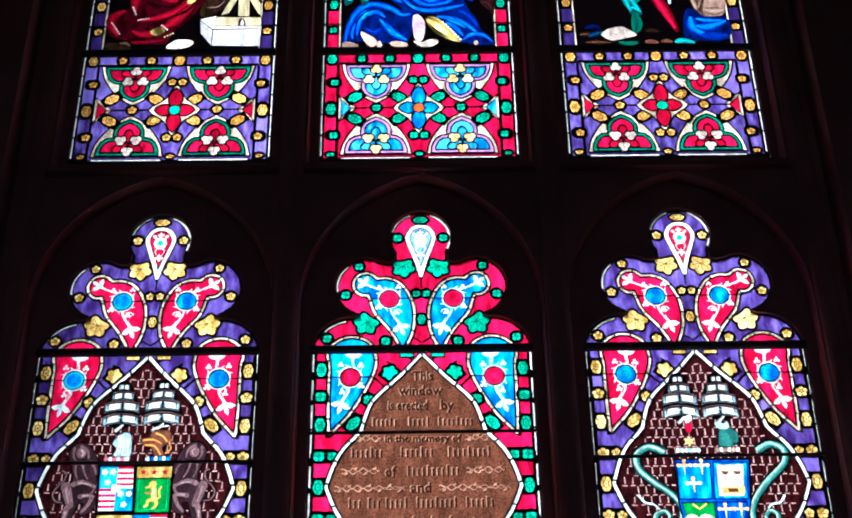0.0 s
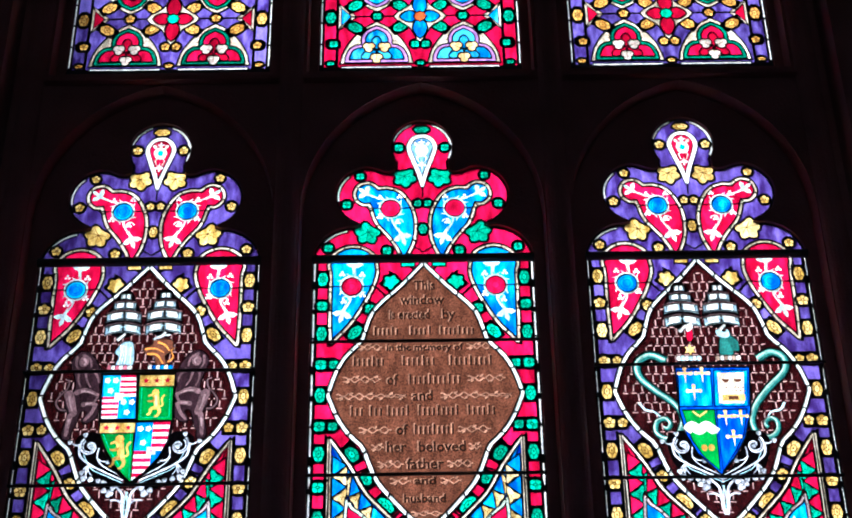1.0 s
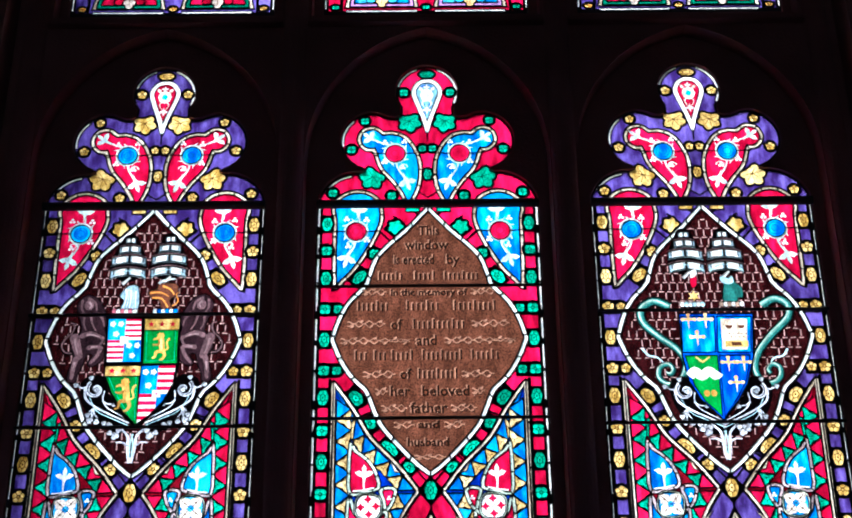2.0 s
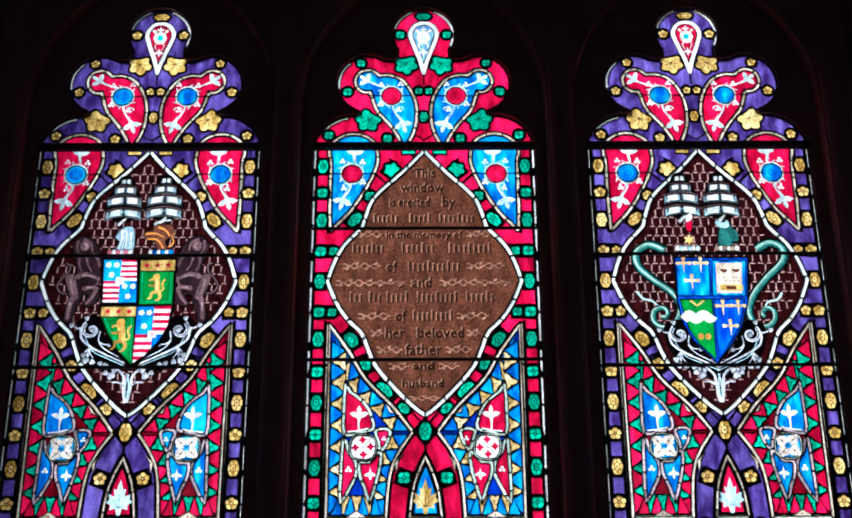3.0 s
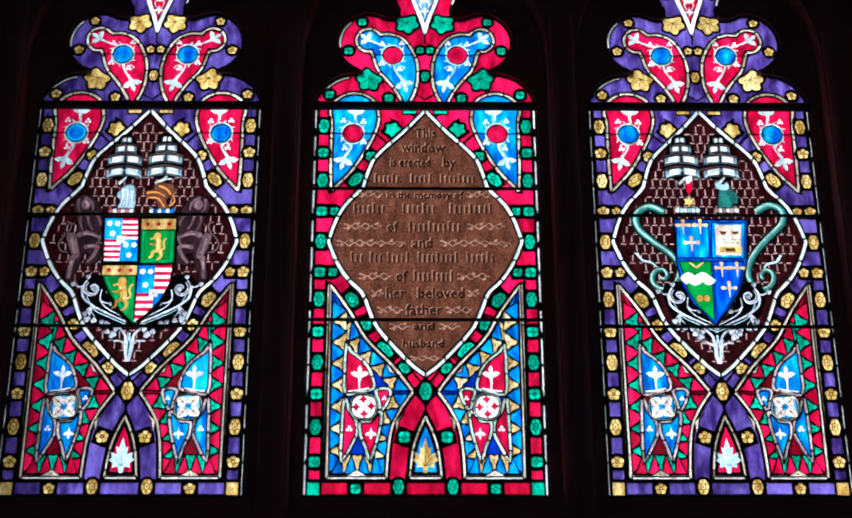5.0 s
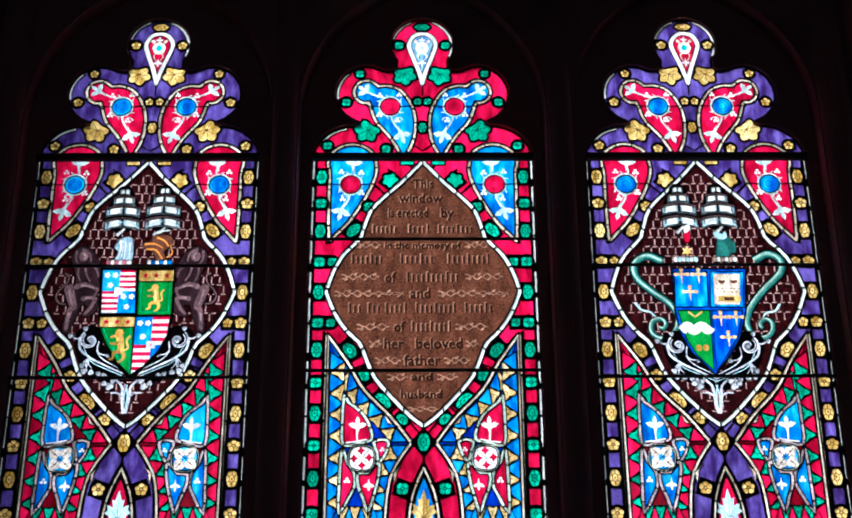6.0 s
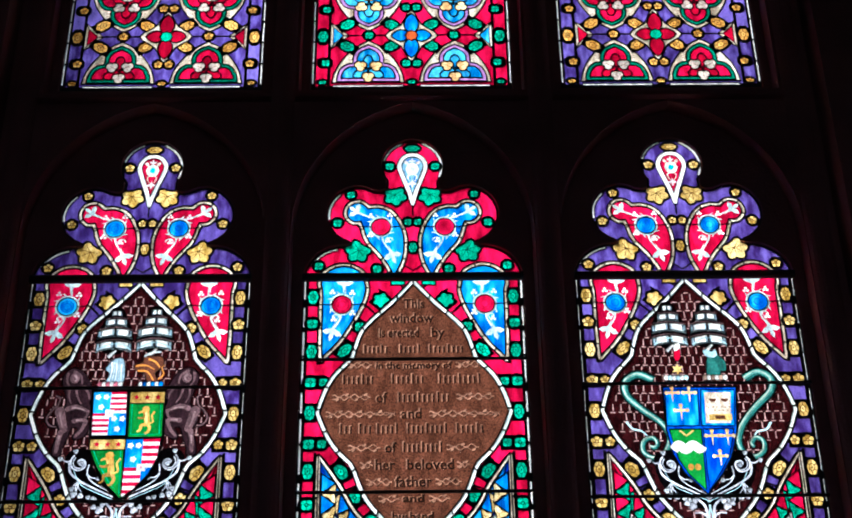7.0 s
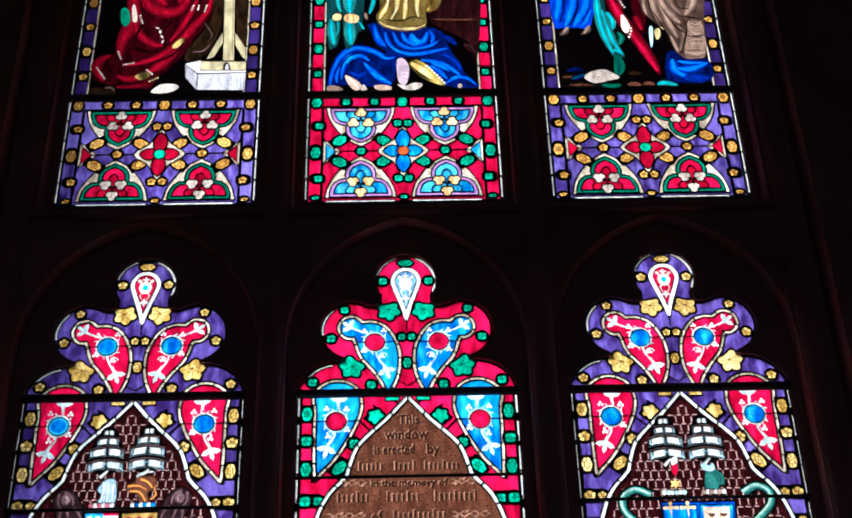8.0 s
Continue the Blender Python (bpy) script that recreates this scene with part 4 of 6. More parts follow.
def plaque(c):
    c.lay(grow(diamond(), -8), "copper", "inscription_plate")
    inscribe(c, "This", 3, 975, 58)
    inscribe(c, "window", -4, 931, 120)
    inscribe(c, "is erected", -38, 887, 108)
    inscribe(c, "by", 66, 887, 36)
    for x, w in ((-102, 70), (-10, 62), (88, 98)):
        bar_word(c, x, 838, w)
    inscribe(c, "in the memory of", 0, 790, 205, 28)
    flourish(c, -178, -112, 792)
    flourish(c, 112, 178, 792)
    for x, w in ((-148, 88), (-16, 92), (122, 118)):
        bar_word(c, x, 750, w, 27)
    inscribe(c, "of", -86, 697, 30)
    bar_word(c, 26, 697, 142, 27)
    flourish(c, -215, -115, 699)
    flourish(c, 112, 212, 699)
    inscribe(c, "and", -6, 651, 54)
    flourish(c, -232, -50, 651, 9)
    flourish(c, 40, 226, 651, 9)
    for x, w in ((-178, 38), (-128, 38), (-70, 62), (34, 110), (146, 78)):
        bar_word(c, x, 609, w, 27)
    inscribe(c, "of", -62, 557, 30)
    bar_word(c, 22, 557, 108, 27)
    flourish(c, -172, -88, 557)
    flourish(c, 84, 168, 557)
    inscribe(c, "her", -76, 510, 52)
    inscribe(c, "beloved", 42, 510, 122)
    flourish(c, -140, -108, 510)
    flourish(c, 110, 142, 510)
    inscribe(c, "father", -2, 464, 96)
    flourish(c, -124, -58, 464)
    flourish(c, 54, 120, 464)
    inscribe(c, "and", -2, 419, 56, 28)
    flourish(c, -92, -38, 419)
    flourish(c, 36, 90, 419)
    inscribe(c, "husband", -4, 372, 106, 30)
    flourish(c, -40, 40, 333, 6)
    for z in (810, 438):
        c.lay(box(-300, z - 3, 300, z + 3), "lead")


def inside(q, p):
    hit = False
    for a, b in zip(p, p[1:] + p[:1]):
        if (a[1] > q[1]) != (b[1] > q[1]) and q[0] < (b[0] - a[0]) * (q[1] - a[1]) / (b[1] - a[1]) + a[0]:
            hit = not hit
    return hit


def brick_field(c):
    """Dark maroon glass with a scratched trellis of short strokes."""
    c.lay(grow(diamond(), -8), "maroon", "lozenge_ground")
    rim = grow(diamond(), -16)
    rng = random.Random(4)
    for row in range(28):
        for col in range(-13, 14):
            x, z = col * 21.5 + (10.75 if row % 2 else 0), 300 + row * 27
            for p, q in (((x, z + 4), (x, z + 23)), ((x + 4, z + 26), (x + 17, z + 26))):
                if inside(p, rim) and inside(q, rim) and rng.random() < 0.93:
                    j = rng.uniform(-1.5, 1.5)
                    c.paint(band([(p[0] + j, p[1]), (q[0], q[1] + j)], 3.4, 2.6), "mortar", "painted_stroke")


def helm(c, x, z):
    """A plumed helm reduced to its rows of bowed pale plates; z is its foot."""
    c.lay(smooth([(x - 14, z + 120), (x - 30, z + 88), (x - 48, z + 44), (x - 46, z + 4), (x, z - 20), (x + 46, z + 4), (x + 48, z + 44), (x + 30, z + 88), (x + 14, z + 120)], 3), "night", "helm_ground")
    for zz, half, high, sag in ((106, 13, 14, 2), (80, 28, 16, 4), (49, 45, 19, 7), (12, 46, 20, 9)):
        for s in (1, -1):
            def strip(f0, f1, g0, g1):
                at = [f0 + (f1 - f0) * k / 4 for k in range(5)]
                low = [(x + s * half * f, z + zz - high / 2 - sag * f * f + g0 * high) for f in at]
                return low + [(x + s * half * f, z + zz - high / 2 - sag * f * f + g1 * high) for f in at[::-1]]
            c.glaze(strip(0.06, 1.0, 0, 1), "helm_steel", "helm_plate", 2.6)
            c.paint(strip(0.86, 1.0, 0, 1), "crest_blue", "helm_shade")
            c.paint(strip(0.06, 0.16, 0, 0.8), "crest_blue", "helm_shade")
            c.paint(strip(0.2, 0.72, 0.14, 0.9), "paint_white", "helm_light")
            c.paint(strip(0.80, 0.86, 0.1, 0.95), "grey_dark", "helm_shade")
        if half > 20:
            for lift, w, colour in ((4.5, 1.8, "grey_violet"), (-high - 3.5, 2.2, "crest_blue")):
                edge = [(x + (half + 2) * (k / 5 - 1), z + zz + high / 2 + lift - (sag + 1) * (k / 5 - 1) ** 2) for k in range(11)]
                c.paint(band(edge, w), colour, "helm_rim")
    c.paint(band(arc(x + 2, z - 46, 60, 140, 40, 8), 4, 3), "pale_blue", "helm_rim")
    c.glaze(band([(x - 12, z - 26), (x + 8, z - 6)], 10, 6), "paint_white", "helm_clasp", 2)


def wreath(c, x, z, colours, half=32):
    for k in range(6):
        c.glaze(ell(x - half + (k + 0.5) * half / 3, z, half / 6 + 1.5, 8, 8), colours[k % 2], "wreath_bead", 0.8)


def star(c, x, z, r, colour, points=5, name="star"):
    c.paint([(x + r * (1 if k % 2 == 0 else 0.45) * math.sin(math.pi * k / points), z + r * (1 if k % 2 == 0 else 0.45) * math.cos(math.pi * k / points)) for k in range(2 * points)], colour, name)


def fitchy(c, x, z, s, colour="gold"):
    """A small cross with a pointed foot."""
    c.paint(band([(x, z + s * 0.7), (x, z - s)], s * 0.34, 1), colour, "cross")
    c.paint(band([(x - s * 0.7, z + s * 0.15), (x + s * 0.7, z + s * 0.15)], s * 0.3), colour, "cross")
    for dx, dz in ((-0.7, 0.15), (0.7, 0.15), (0, 0.75)):
        c.paint(ell(x + dx * s, z + dz * s, s * 0.24, s * 0.24, 7), colour, "cross")


def mantling(c, x, z, m):
    """White leafy scrolls beside the shield, on a dark patch."""
    def at(p):
        return [(x + m * u, z + v) for u, v in p]

    def stroke(p, w0, w1, colour="mantle_white"):
        c.paint(band(smooth(at(p), 4, False), w0, w1), colour, "mantling_scroll")
    c.lay(smooth(at([(-40, 18), (-8, 40), (26, 30), (34, -10), (92, -104), (60, -118), (10, -96), (-28, -46)]), 3), "night", "mantling_ground")
    for r, w0, w1 in ((27, 4.6, 3.2), (20, 2.6, 2.0)):
        c.paint(band(at([((r - r * 0.047 * k) * math.cos(k * 0.42 + 2.2), (r - r * 0.047 * k) * math.sin(k * 0.42 + 2.2)) for k in range(19)]), w0, w1), "mantle_white", "mantling_scroll")
    stroke([(-27, 2), (-22, -26), (4, -48), (42, -68), (94, -92)], 6, 4)
    stroke([(24, -4), (22, -30), (40, -54), (92, -82)], 3.4, 2.4)
    stroke([(-14, -20), (8, -58), (46, -78), (96, -100)], 2.2, 2, "pale_blue")
    stroke([(-24, 6), (-36, 4), (-50, 12)], 5, 2.5)
    stroke([(2, -48), (0, -66), (-6, -80)], 4, 3)
    stroke([(20, -30), (34, -40), (50, -40)], 4, 2)
    for k in range(3):
        a = 3.9 + 0.5 * k
        stroke([(0, -50), (15 * math.cos(a), -54 + 12 * math.sin(a)), (2 + 24 * math.cos(a + 0.25), -56 + 24 * math.sin(a + 0.25))], 3.4, 1.8)
    for dx, dz, r in ((-52, 12, 7), (-14, 32, 7), (-8, -84, 10), (10, -88, 8), (-14, -70, 8), (44, -98, 9), (30, -92, 7), (52, -42, 7), (3, -2, 7)):
        c.glaze(clover(x + m * dx, z + dz, r, 1, 3, dx, 0.35, 18), "mantle_white", "mantling_leaf", 1.0)
        c.paint(ell(x + m * dx, z + dz, 2.2, 2.2, 6), "crest_blue", "painted_eye")


def root(c, x, z):
    """The white leaf on which the scrolls meet."""
    for m in (1, -1):
        c.paint(band(smooth([(x + m * 2, z - 50), (x + m * 9, z - 8), (x + m * 12, z + 22), (x + m * 34, z + 44)], 4, False), 8, 5), "mantle_white", "mantling_leaf")
        c.paint(band(smooth([(x + m * 3, z - 34), (x + m * 4, z), (x - m * 2, z + 26)], 4, False), 4, 3), "pale_blue", "mantling_leaf")
        c.paint(band(smooth([(x + m * 8, z - 6), (x + m * 22, z + 4), (x + m * 40, z + 4)], 3, False), 6, 3), "mantle_white", "mantling_leaf")
        for dx, dz, r in ((44, 22, 11), (58, 30, 8), (36, 36, 8)):
            c.glaze(clover(x + m * dx, z + dz, r, 1, 3, dx, 0.35, 18), "mantle_white", "mantling_leaf", 1.0)


def crest_field_lions(c):
    brick_field(c)
    helm(c, -57, 847)
    helm(c, 51, 850)
    # the two supporters, kept to plain rounded masses
    axis = -2
    sheet, c = c, Cartoon()
    body = smooth([(-176, 776), (-157, 789), (-130, 779), (-110, 748), (-95, 713), (-105, 694), (-97, 669), (-107, 647), (-99, 620), (-108, 598), (-130, 586), (-139, 595), (-127, 617), (-144, 620), (-153, 589), (-164, 562), (-165, 543), (-185, 543), (-187, 565), (-181, 592), (-175, 614), (-188, 638), (-179, 663), (-164, 685), (-170, 716), (-182, 751)], 2)
    tail = smooth([(-181, 623), (-201, 626), (-212, 645), (-202, 666), (-187, 682), (-183, 704), (-195, 710)], 4, False)
    c.lay(band(tail, 11, 8), "night", "supporter_edge")
    c.paint(band(tail, 5, 4), "grey_violet", "supporter_tail")
    c.lay(grow(body, 3), "night", "supporter_edge")
    c.paint(body, "grey_dark", "supporter")
    for p, w0, w1 in (([(-180, 666), (-172, 641), (-163, 614)], 26, 18), ([(-171, 607), (-175, 583), (-177, 553)], 15, 9), ([(-140, 638), (-123, 641), (-106, 638)], 13, 8), ([(-109, 635), (-118, 613), (-133, 595)], 11, 7), ([(-160, 672), (-138, 679), (-108, 666)], 15, 9), ([(-106, 666), (-107, 654), (-115, 644)], 9, 5), ([(-170, 773), (-170, 751), (-160, 735)], 8, 3), ([(-153, 779), (-135, 767), (-130, 744)], 9, 4), ([(-160, 732), (-161, 710), (-153, 688)], 7, 3), ([(-143, 729), (-138, 707), (-127, 688)], 7, 3), ([(-123, 735), (-110, 716), (-106, 700)], 8, 3)):
        c.paint(band(smooth(p, 3, False), w0, w1), "grey_violet", "supporter_fold")
        for (x, z), w in ((p[0], w0), (p[-1], w1)):
            c.paint(ell(x, z, w / 2, w / 2, 10), "grey_violet", "supporter_fold")
    c.paint(ell(-151, 760, 13, 15, 12), "grey_violet", "supporter_fold")
    for p in ([(-179, 663), (-174, 641), (-167, 620)], [(-173, 598), (-176, 574)], [(-149, 675), (-132, 675), (-114, 668)], [(-135, 640), (-118, 641)], [(-152, 770), (-145, 760), (-150, 751)]):
        c.paint(band(smooth(p, 3, False), 7, 2), "grey_light", "supporter_light")
    beast, c = c, sheet
    for p, colour, name, painted in beast.shapes:
        c.lay(p, colour, name, painted)
        c.lay([(2 * axis - x, z) for x, z in p], colour, name, painted)
    # crests
    c.glaze(smooth([(-66, 745), (-60, 773), (-72, 787), (-58, 810), (-44, 818), (-27, 814), (-20, 775), (-26, 745)], 3), "crest_blue", "crest", 2)
    for k in range(5):
        c.paint(band(smooth([(-58 + 7 * k, 808 - 2 * k), (-54 + 6 * k, 785), (-60 + 8 * k, 752)], 3, False), 3.4, 1.5), "paint_white" if k % 2 == 0 else "helm_steel", "crest_fold")
    c.glaze(smooth([(2, 797), (25, 808), (31, 822), (74, 822), (81, 792), (60, 774), (68, 749), (42, 749), (34, 772), (12, 782)], 3), "brown", "crest", 2)
    for p in ([(8, 795), (36, 796), (58, 784)], [(14, 780), (40, 778), (58, 752)], [(40, 815), (60, 806), (72, 790)]):
        c.paint(band(smooth(p, 3, False), 6, 3), "orange", "crest_fold")
    c.paint(band(smooth([(70, 756), (84, 770), (78, 788), (86, 798)], 3, False), 4, 2.5), "orange", "crest_fold")
    c.paint(band(smooth([(29, 822), (43, 832), (72, 836)], 3, False), 7, 4), "helm_steel", "crest_fold")
    wreath(c, -56, 742, ("pink", "paint_white"))
    wreath(c, 52, 742, ("paint_white", "blue"))
    mantling(c, -111, 522, 1)
    mantling(c, 117, 522, -1)
    root(c, -6, 374)
    # the shield, quartered
    c.lay([(-102, 727), (-5, 728), (94, 727), (99, 590), (92, 529), (61, 469), (1, 415), (-50, 462), (-79, 522), (-96, 583)], "lead")
    quarter_bars(c, [(-96, 721), (-9, 721), (-2, 598), (-90, 598)])
    quarter_green(c, [(0, 719), (89, 720), (93, 593), (5, 593)], True)
    quarter_green(c, [(-92, 587), (-4, 587), (1, 426), (-37, 465), (-68, 513), (-88, 557)], False)
    quarter_bars(c, [(2, 587), (91, 589), (86, 537), (66, 492), (30, 450), (2, 429)])


def quarter_bars(c, p):
    """Blue corners with white flowers, white and crimson bars."""
    c.glaze(p, "paint_white", "shield_quarter", 1.5)
    x0, x1 = min(q[0] for q in p), max(q[0] for q in p)
    z0, z1 = min(q[1] for q in p), max(q[1] for q in p)
    xm, zm = (x0 + x1) / 2, (z0 + z1) / 2

    def patch(b, colour, name):
        q = trim(b, p)
        if q and abs(area(q)) > 20:
            c.paint(q, colour, name)
    for a, b, c0, c1 in ((xm, x1, zm, z1), (x0, xm, z0, zm)):
        h = (c1 - c0) / 8
        for k in range(4):
            patch(box(a, c0 + (2 * k + 1) * h, b, c0 + (2 * k + 2) * h), "crimson", "shield_bar")
    for a, b, c0, c1 in ((x0, xm, zm, z1), (xm, x1, z0, zm)):
        patch(box(a, c0, b, c1), "blue", "shield_field")
        for fx, fz in ((0.28, 0.75), (0.74, 0.75), (0.5, 0.28)):
            u, w = a + (b - a) * fx, c0 + (c1 - c0) * fz
            if inside((u, w), grow(p, -9)):
                c.paint(rosette(u, w, 9, 5, 0.2, 15), "paint_white", "shield_flower")
    c.paint(box(xm - 11, zm - 10, xm + 11, zm + 10), "paint_white", "shield_boss")
    c.paint(ell(xm, zm, 3, 4, 6), "pink", "shield_boss")


def quarter_green(c, p, square):
    """Green with a plain golden figure, under a gold strip with three red stars."""
    x0, x1 = min(q[0] for q in p), max(q[0] for q in p)
    z0, z1 = min(q[1] for q in p), max(q[1] for q in p)
    c.glaze(p, "grass", "shield_quarter", 1.5)
    rim = grow(p, -7)
    c.paint(band(rim + rim[:1], 2), "green", "shield_line")
    strip = 32 if square else 28
    c.glaze(box(x0 + 1, z1 - strip, x1 - 1, z1), "gold", "shield_chief", 1.5)
    for k in range(3):
        star(c, x0 + (x1 - x0) * (0.2 + 0.3 * k), z1 - strip / 2, 9.5, "ruby")
    xm, zm = (x0 + x1) / 2 + (0 if square else 10), (z0 + z1 - strip) / 2 + (0 if square else 14)
    s = (z1 - strip - z0) * (0.40 if square else 0.34)
    def at(p):
        return smooth([(xm + s * 0.85 * a, zm + s * b) for a, b in p], 3, False)
    for p, w0, w1 in (([(0.0, 0.6), (0.12, 0.1), (0.2, -0.4)], 0.42, 0.34), ([(0.05, 0.45), (-0.3, 0.6), (-0.6, 0.5)], 0.2, 0.1), ([(0.05, 0.25), (-0.3, 0.12), (-0.62, 0.16)], 0.2, 0.1),
                      ([(0.15, -0.35), (-0.3, -0.42), (-0.35, -0.75), (-0.6, -0.85)], 0.24, 0.1), ([(0.25, -0.35), (0.4, -0.65), (0.2, -0.95), (0.0, -0.98)], 0.24, 0.1),
                      ([(0.28, -0.3), (0.62, -0.15), (0.5, 0.3), (0.72, 0.6)], 0.09, 0.12)):
        c.paint(band(at(p), s * w0, s * w1), "amber", "shield_charge")
    c.paint(rosette(xm - s * 0.02, zm + s * 0.78, s * 0.27, 7, 0.12, 21), "amber", "shield_charge")
    c.paint(band(at([(0.0, 0.55), (0.08, 0.1), (0.12, -0.3)]), s * 0.16, s * 0.1), "gold", "shield_charge_light")


def crest_field_scrolls(c):
    brick_field(c)
    helm(c, -57, 851)
    helm(c, 48, 851)
    # supporters: long sea-green coils, round and tapering
    left = smooth([(-112, 741), (-153, 758), (-188, 736), (-186, 696), (-149, 657), (-100, 617), (-84, 575), (-102, 534), (-133, 522), (-156, 540), (-153, 568), (-130, 578), (-117, 564), (-125, 550), (-134, 554)], 4, False)
    right = smooth([(131, 744), (167, 763), (200, 746), (196, 708), (148, 660), (108, 610), (94, 566), (106, 533), (135, 524), (158, 543), (158, 569), (140, 576), (128, 561), (134, 550)], 4, False)
    for p in (left, right):
        c.paint(band(p, 30, 13), "lead")
        c.paint(band(p, 24, 10), "sea_dark", "coil")
        c.paint(band(p, 19, 8), "sea_green", "coil")
        c.paint(band([(x - 2, z + 2) for x, z in p], 11, 5), "sea_pale", "coil_highlight")
        c.paint(band([(x - 3, z + 3) for x, z in p], 3.5, 2), "fillet_green", "coil_highlight")
    for p in ([(-194, 623), (-179, 603), (-158, 598), (-142, 583)], [(185, 619), (171, 599), (148, 594), (138, 582)]):
        c.paint(band(smooth(p, 3, False), 6, 3), "pale_blue", "coil_tongue")
    # crests
    c.glaze(smooth([(-49, 828), (-35, 835), (-35, 806), (-44, 796), (-51, 806)], 2), "ruby", "crest", 1.5)
    c.paint(smooth([(-49, 844), (-34, 851), (-32, 835), (-48, 825)], 2), "paint_white", "crest_fold")
    star(c, -45, 772, 17, "gold", 6, "crest_star")
    c.glaze(smooth([(46, 822), (35, 796), (33, 748), (65, 748), (70, 767), (84, 767), (84, 796), (68, 812), (64, 828)], 2), "sea_green", "crest", 2)
    c.paint(smooth([(29, 828), (41, 831), (51, 822), (61, 831), (65, 812), (50, 806), (33, 812)], 2), "pale_blue", "crest_fold")
    wreath(c, -51, 748, ("paint_white", "pale_blue"))
    wreath(c, 53, 748, ("flesh", "paint_white"))
    mantling(c, -92, 504, 1)
    mantling(c, 92, 503, -1)
    root(c, 0, 370)
    # the shield
    c.glaze([(-89, 720), (8, 719), (104, 719), (91, 595), (70, 526), (43, 481), (-1, 426), (-55, 485), (-79, 534), (-90, 603)], "deep_blue", "shield_rim", 4)
    tl, tr = [(-84, 712), (1, 712), (-5, 612), (-89, 612)], [(11, 712), (98, 711), (88, 611), (3, 612)]
    bl, br = [(-83, 601), (-1, 601), (-5, 437), (-42, 476), (-66, 519)], [(6, 601), (84, 601), (67, 533), (42, 491), (3, 434)]
    c.glaze(tl, "blue", "shield_quarter", 2)
    c.glaze(tr, "blue", "shield_quarter", 2)
    c.glaze(bl, "grass", "shield_quarter", 2)
    c.glaze(br, "deep_blue", "shield_quarter", 2)
    for p in ([(-66, 701), (-21, 701), (-47, 651)], [(27, 579), (67, 579), (42, 523)]):
        for x, z in p:
            fitchy(c, x, z, 23, "peach" if z > 640 else "gold_pale")
    field = [(19, 705), (89, 705), (80, 618), (15, 618)]
    c.paint(field, "cream", "shield_panel")
    x0, z1 = field[0]
    for k in range(2):
        c.paint(arc(x0 + 20 + 32 * k, z1 - 18, 10, 180, 360, 8), "brown", "shield_charge")
    for r in range(2):
        for k in range(6):
            c.paint(ell(x0 + 8 + 11 * k + 4 * r, z1 - 42 - 10 * r, 2.2, 2.2, 5), "brown", "shield_dot")
    c.paint(box(x0 + 6, z1 - 80, x0 + 66, z1 - 62), "gold", "shield_charge")
    c.paint(box(x0 + 22, z1 - 76, x0 + 48, z1 - 66), "brown", "shield_charge")
    c.paint(band(smooth([(-78, 544), (-62, 558), (-46, 544), (-26, 558), (-10, 546), (-1, 555)], 4, False), 24), "paint_white", "shield_wave")
    c.paint(band([(-57, 598), (-40, 583), (-20, 598)], 5), "gold", "shield_chevron")
    for x, z in [(-37, 497), (-19, 497)]:
        c.paint(ell(x, z, 8, 9, 8), "amber", "shield_charge")


PURPLE = ("purple", "crimson", "crimson", "blue", "crimson", "green", "blue", "crimson", "gold")
RED = ("crimson", "blue", "blue", "crimson", "blue", "gold_pale", "crimson", "blue", "green")
for k, scheme, fill, label in ((-1, PURPLE, crest_field_lions, "purple-bordered leaded window with a quartered shield and dark supporters"),
                               (0, RED, plaque, "red-bordered leaded window with a brown inscribed lozenge"),
                               (1, PURPLE, crest_field_scrolls, "purple-bordered leaded window with a blue shield and green coils")):
    e = window("lancet_window", label, k, "lower stained glass lights")
    c = Cartoon()
    lower_light(c, *scheme)
    fill(c)
    cut(c, e)
    saddle_bar(e, 1060, 0.0125)
    for z in ((810, 438) if k == 0 else (733, 420)):
        saddle_bar(e, z, 0.0045)


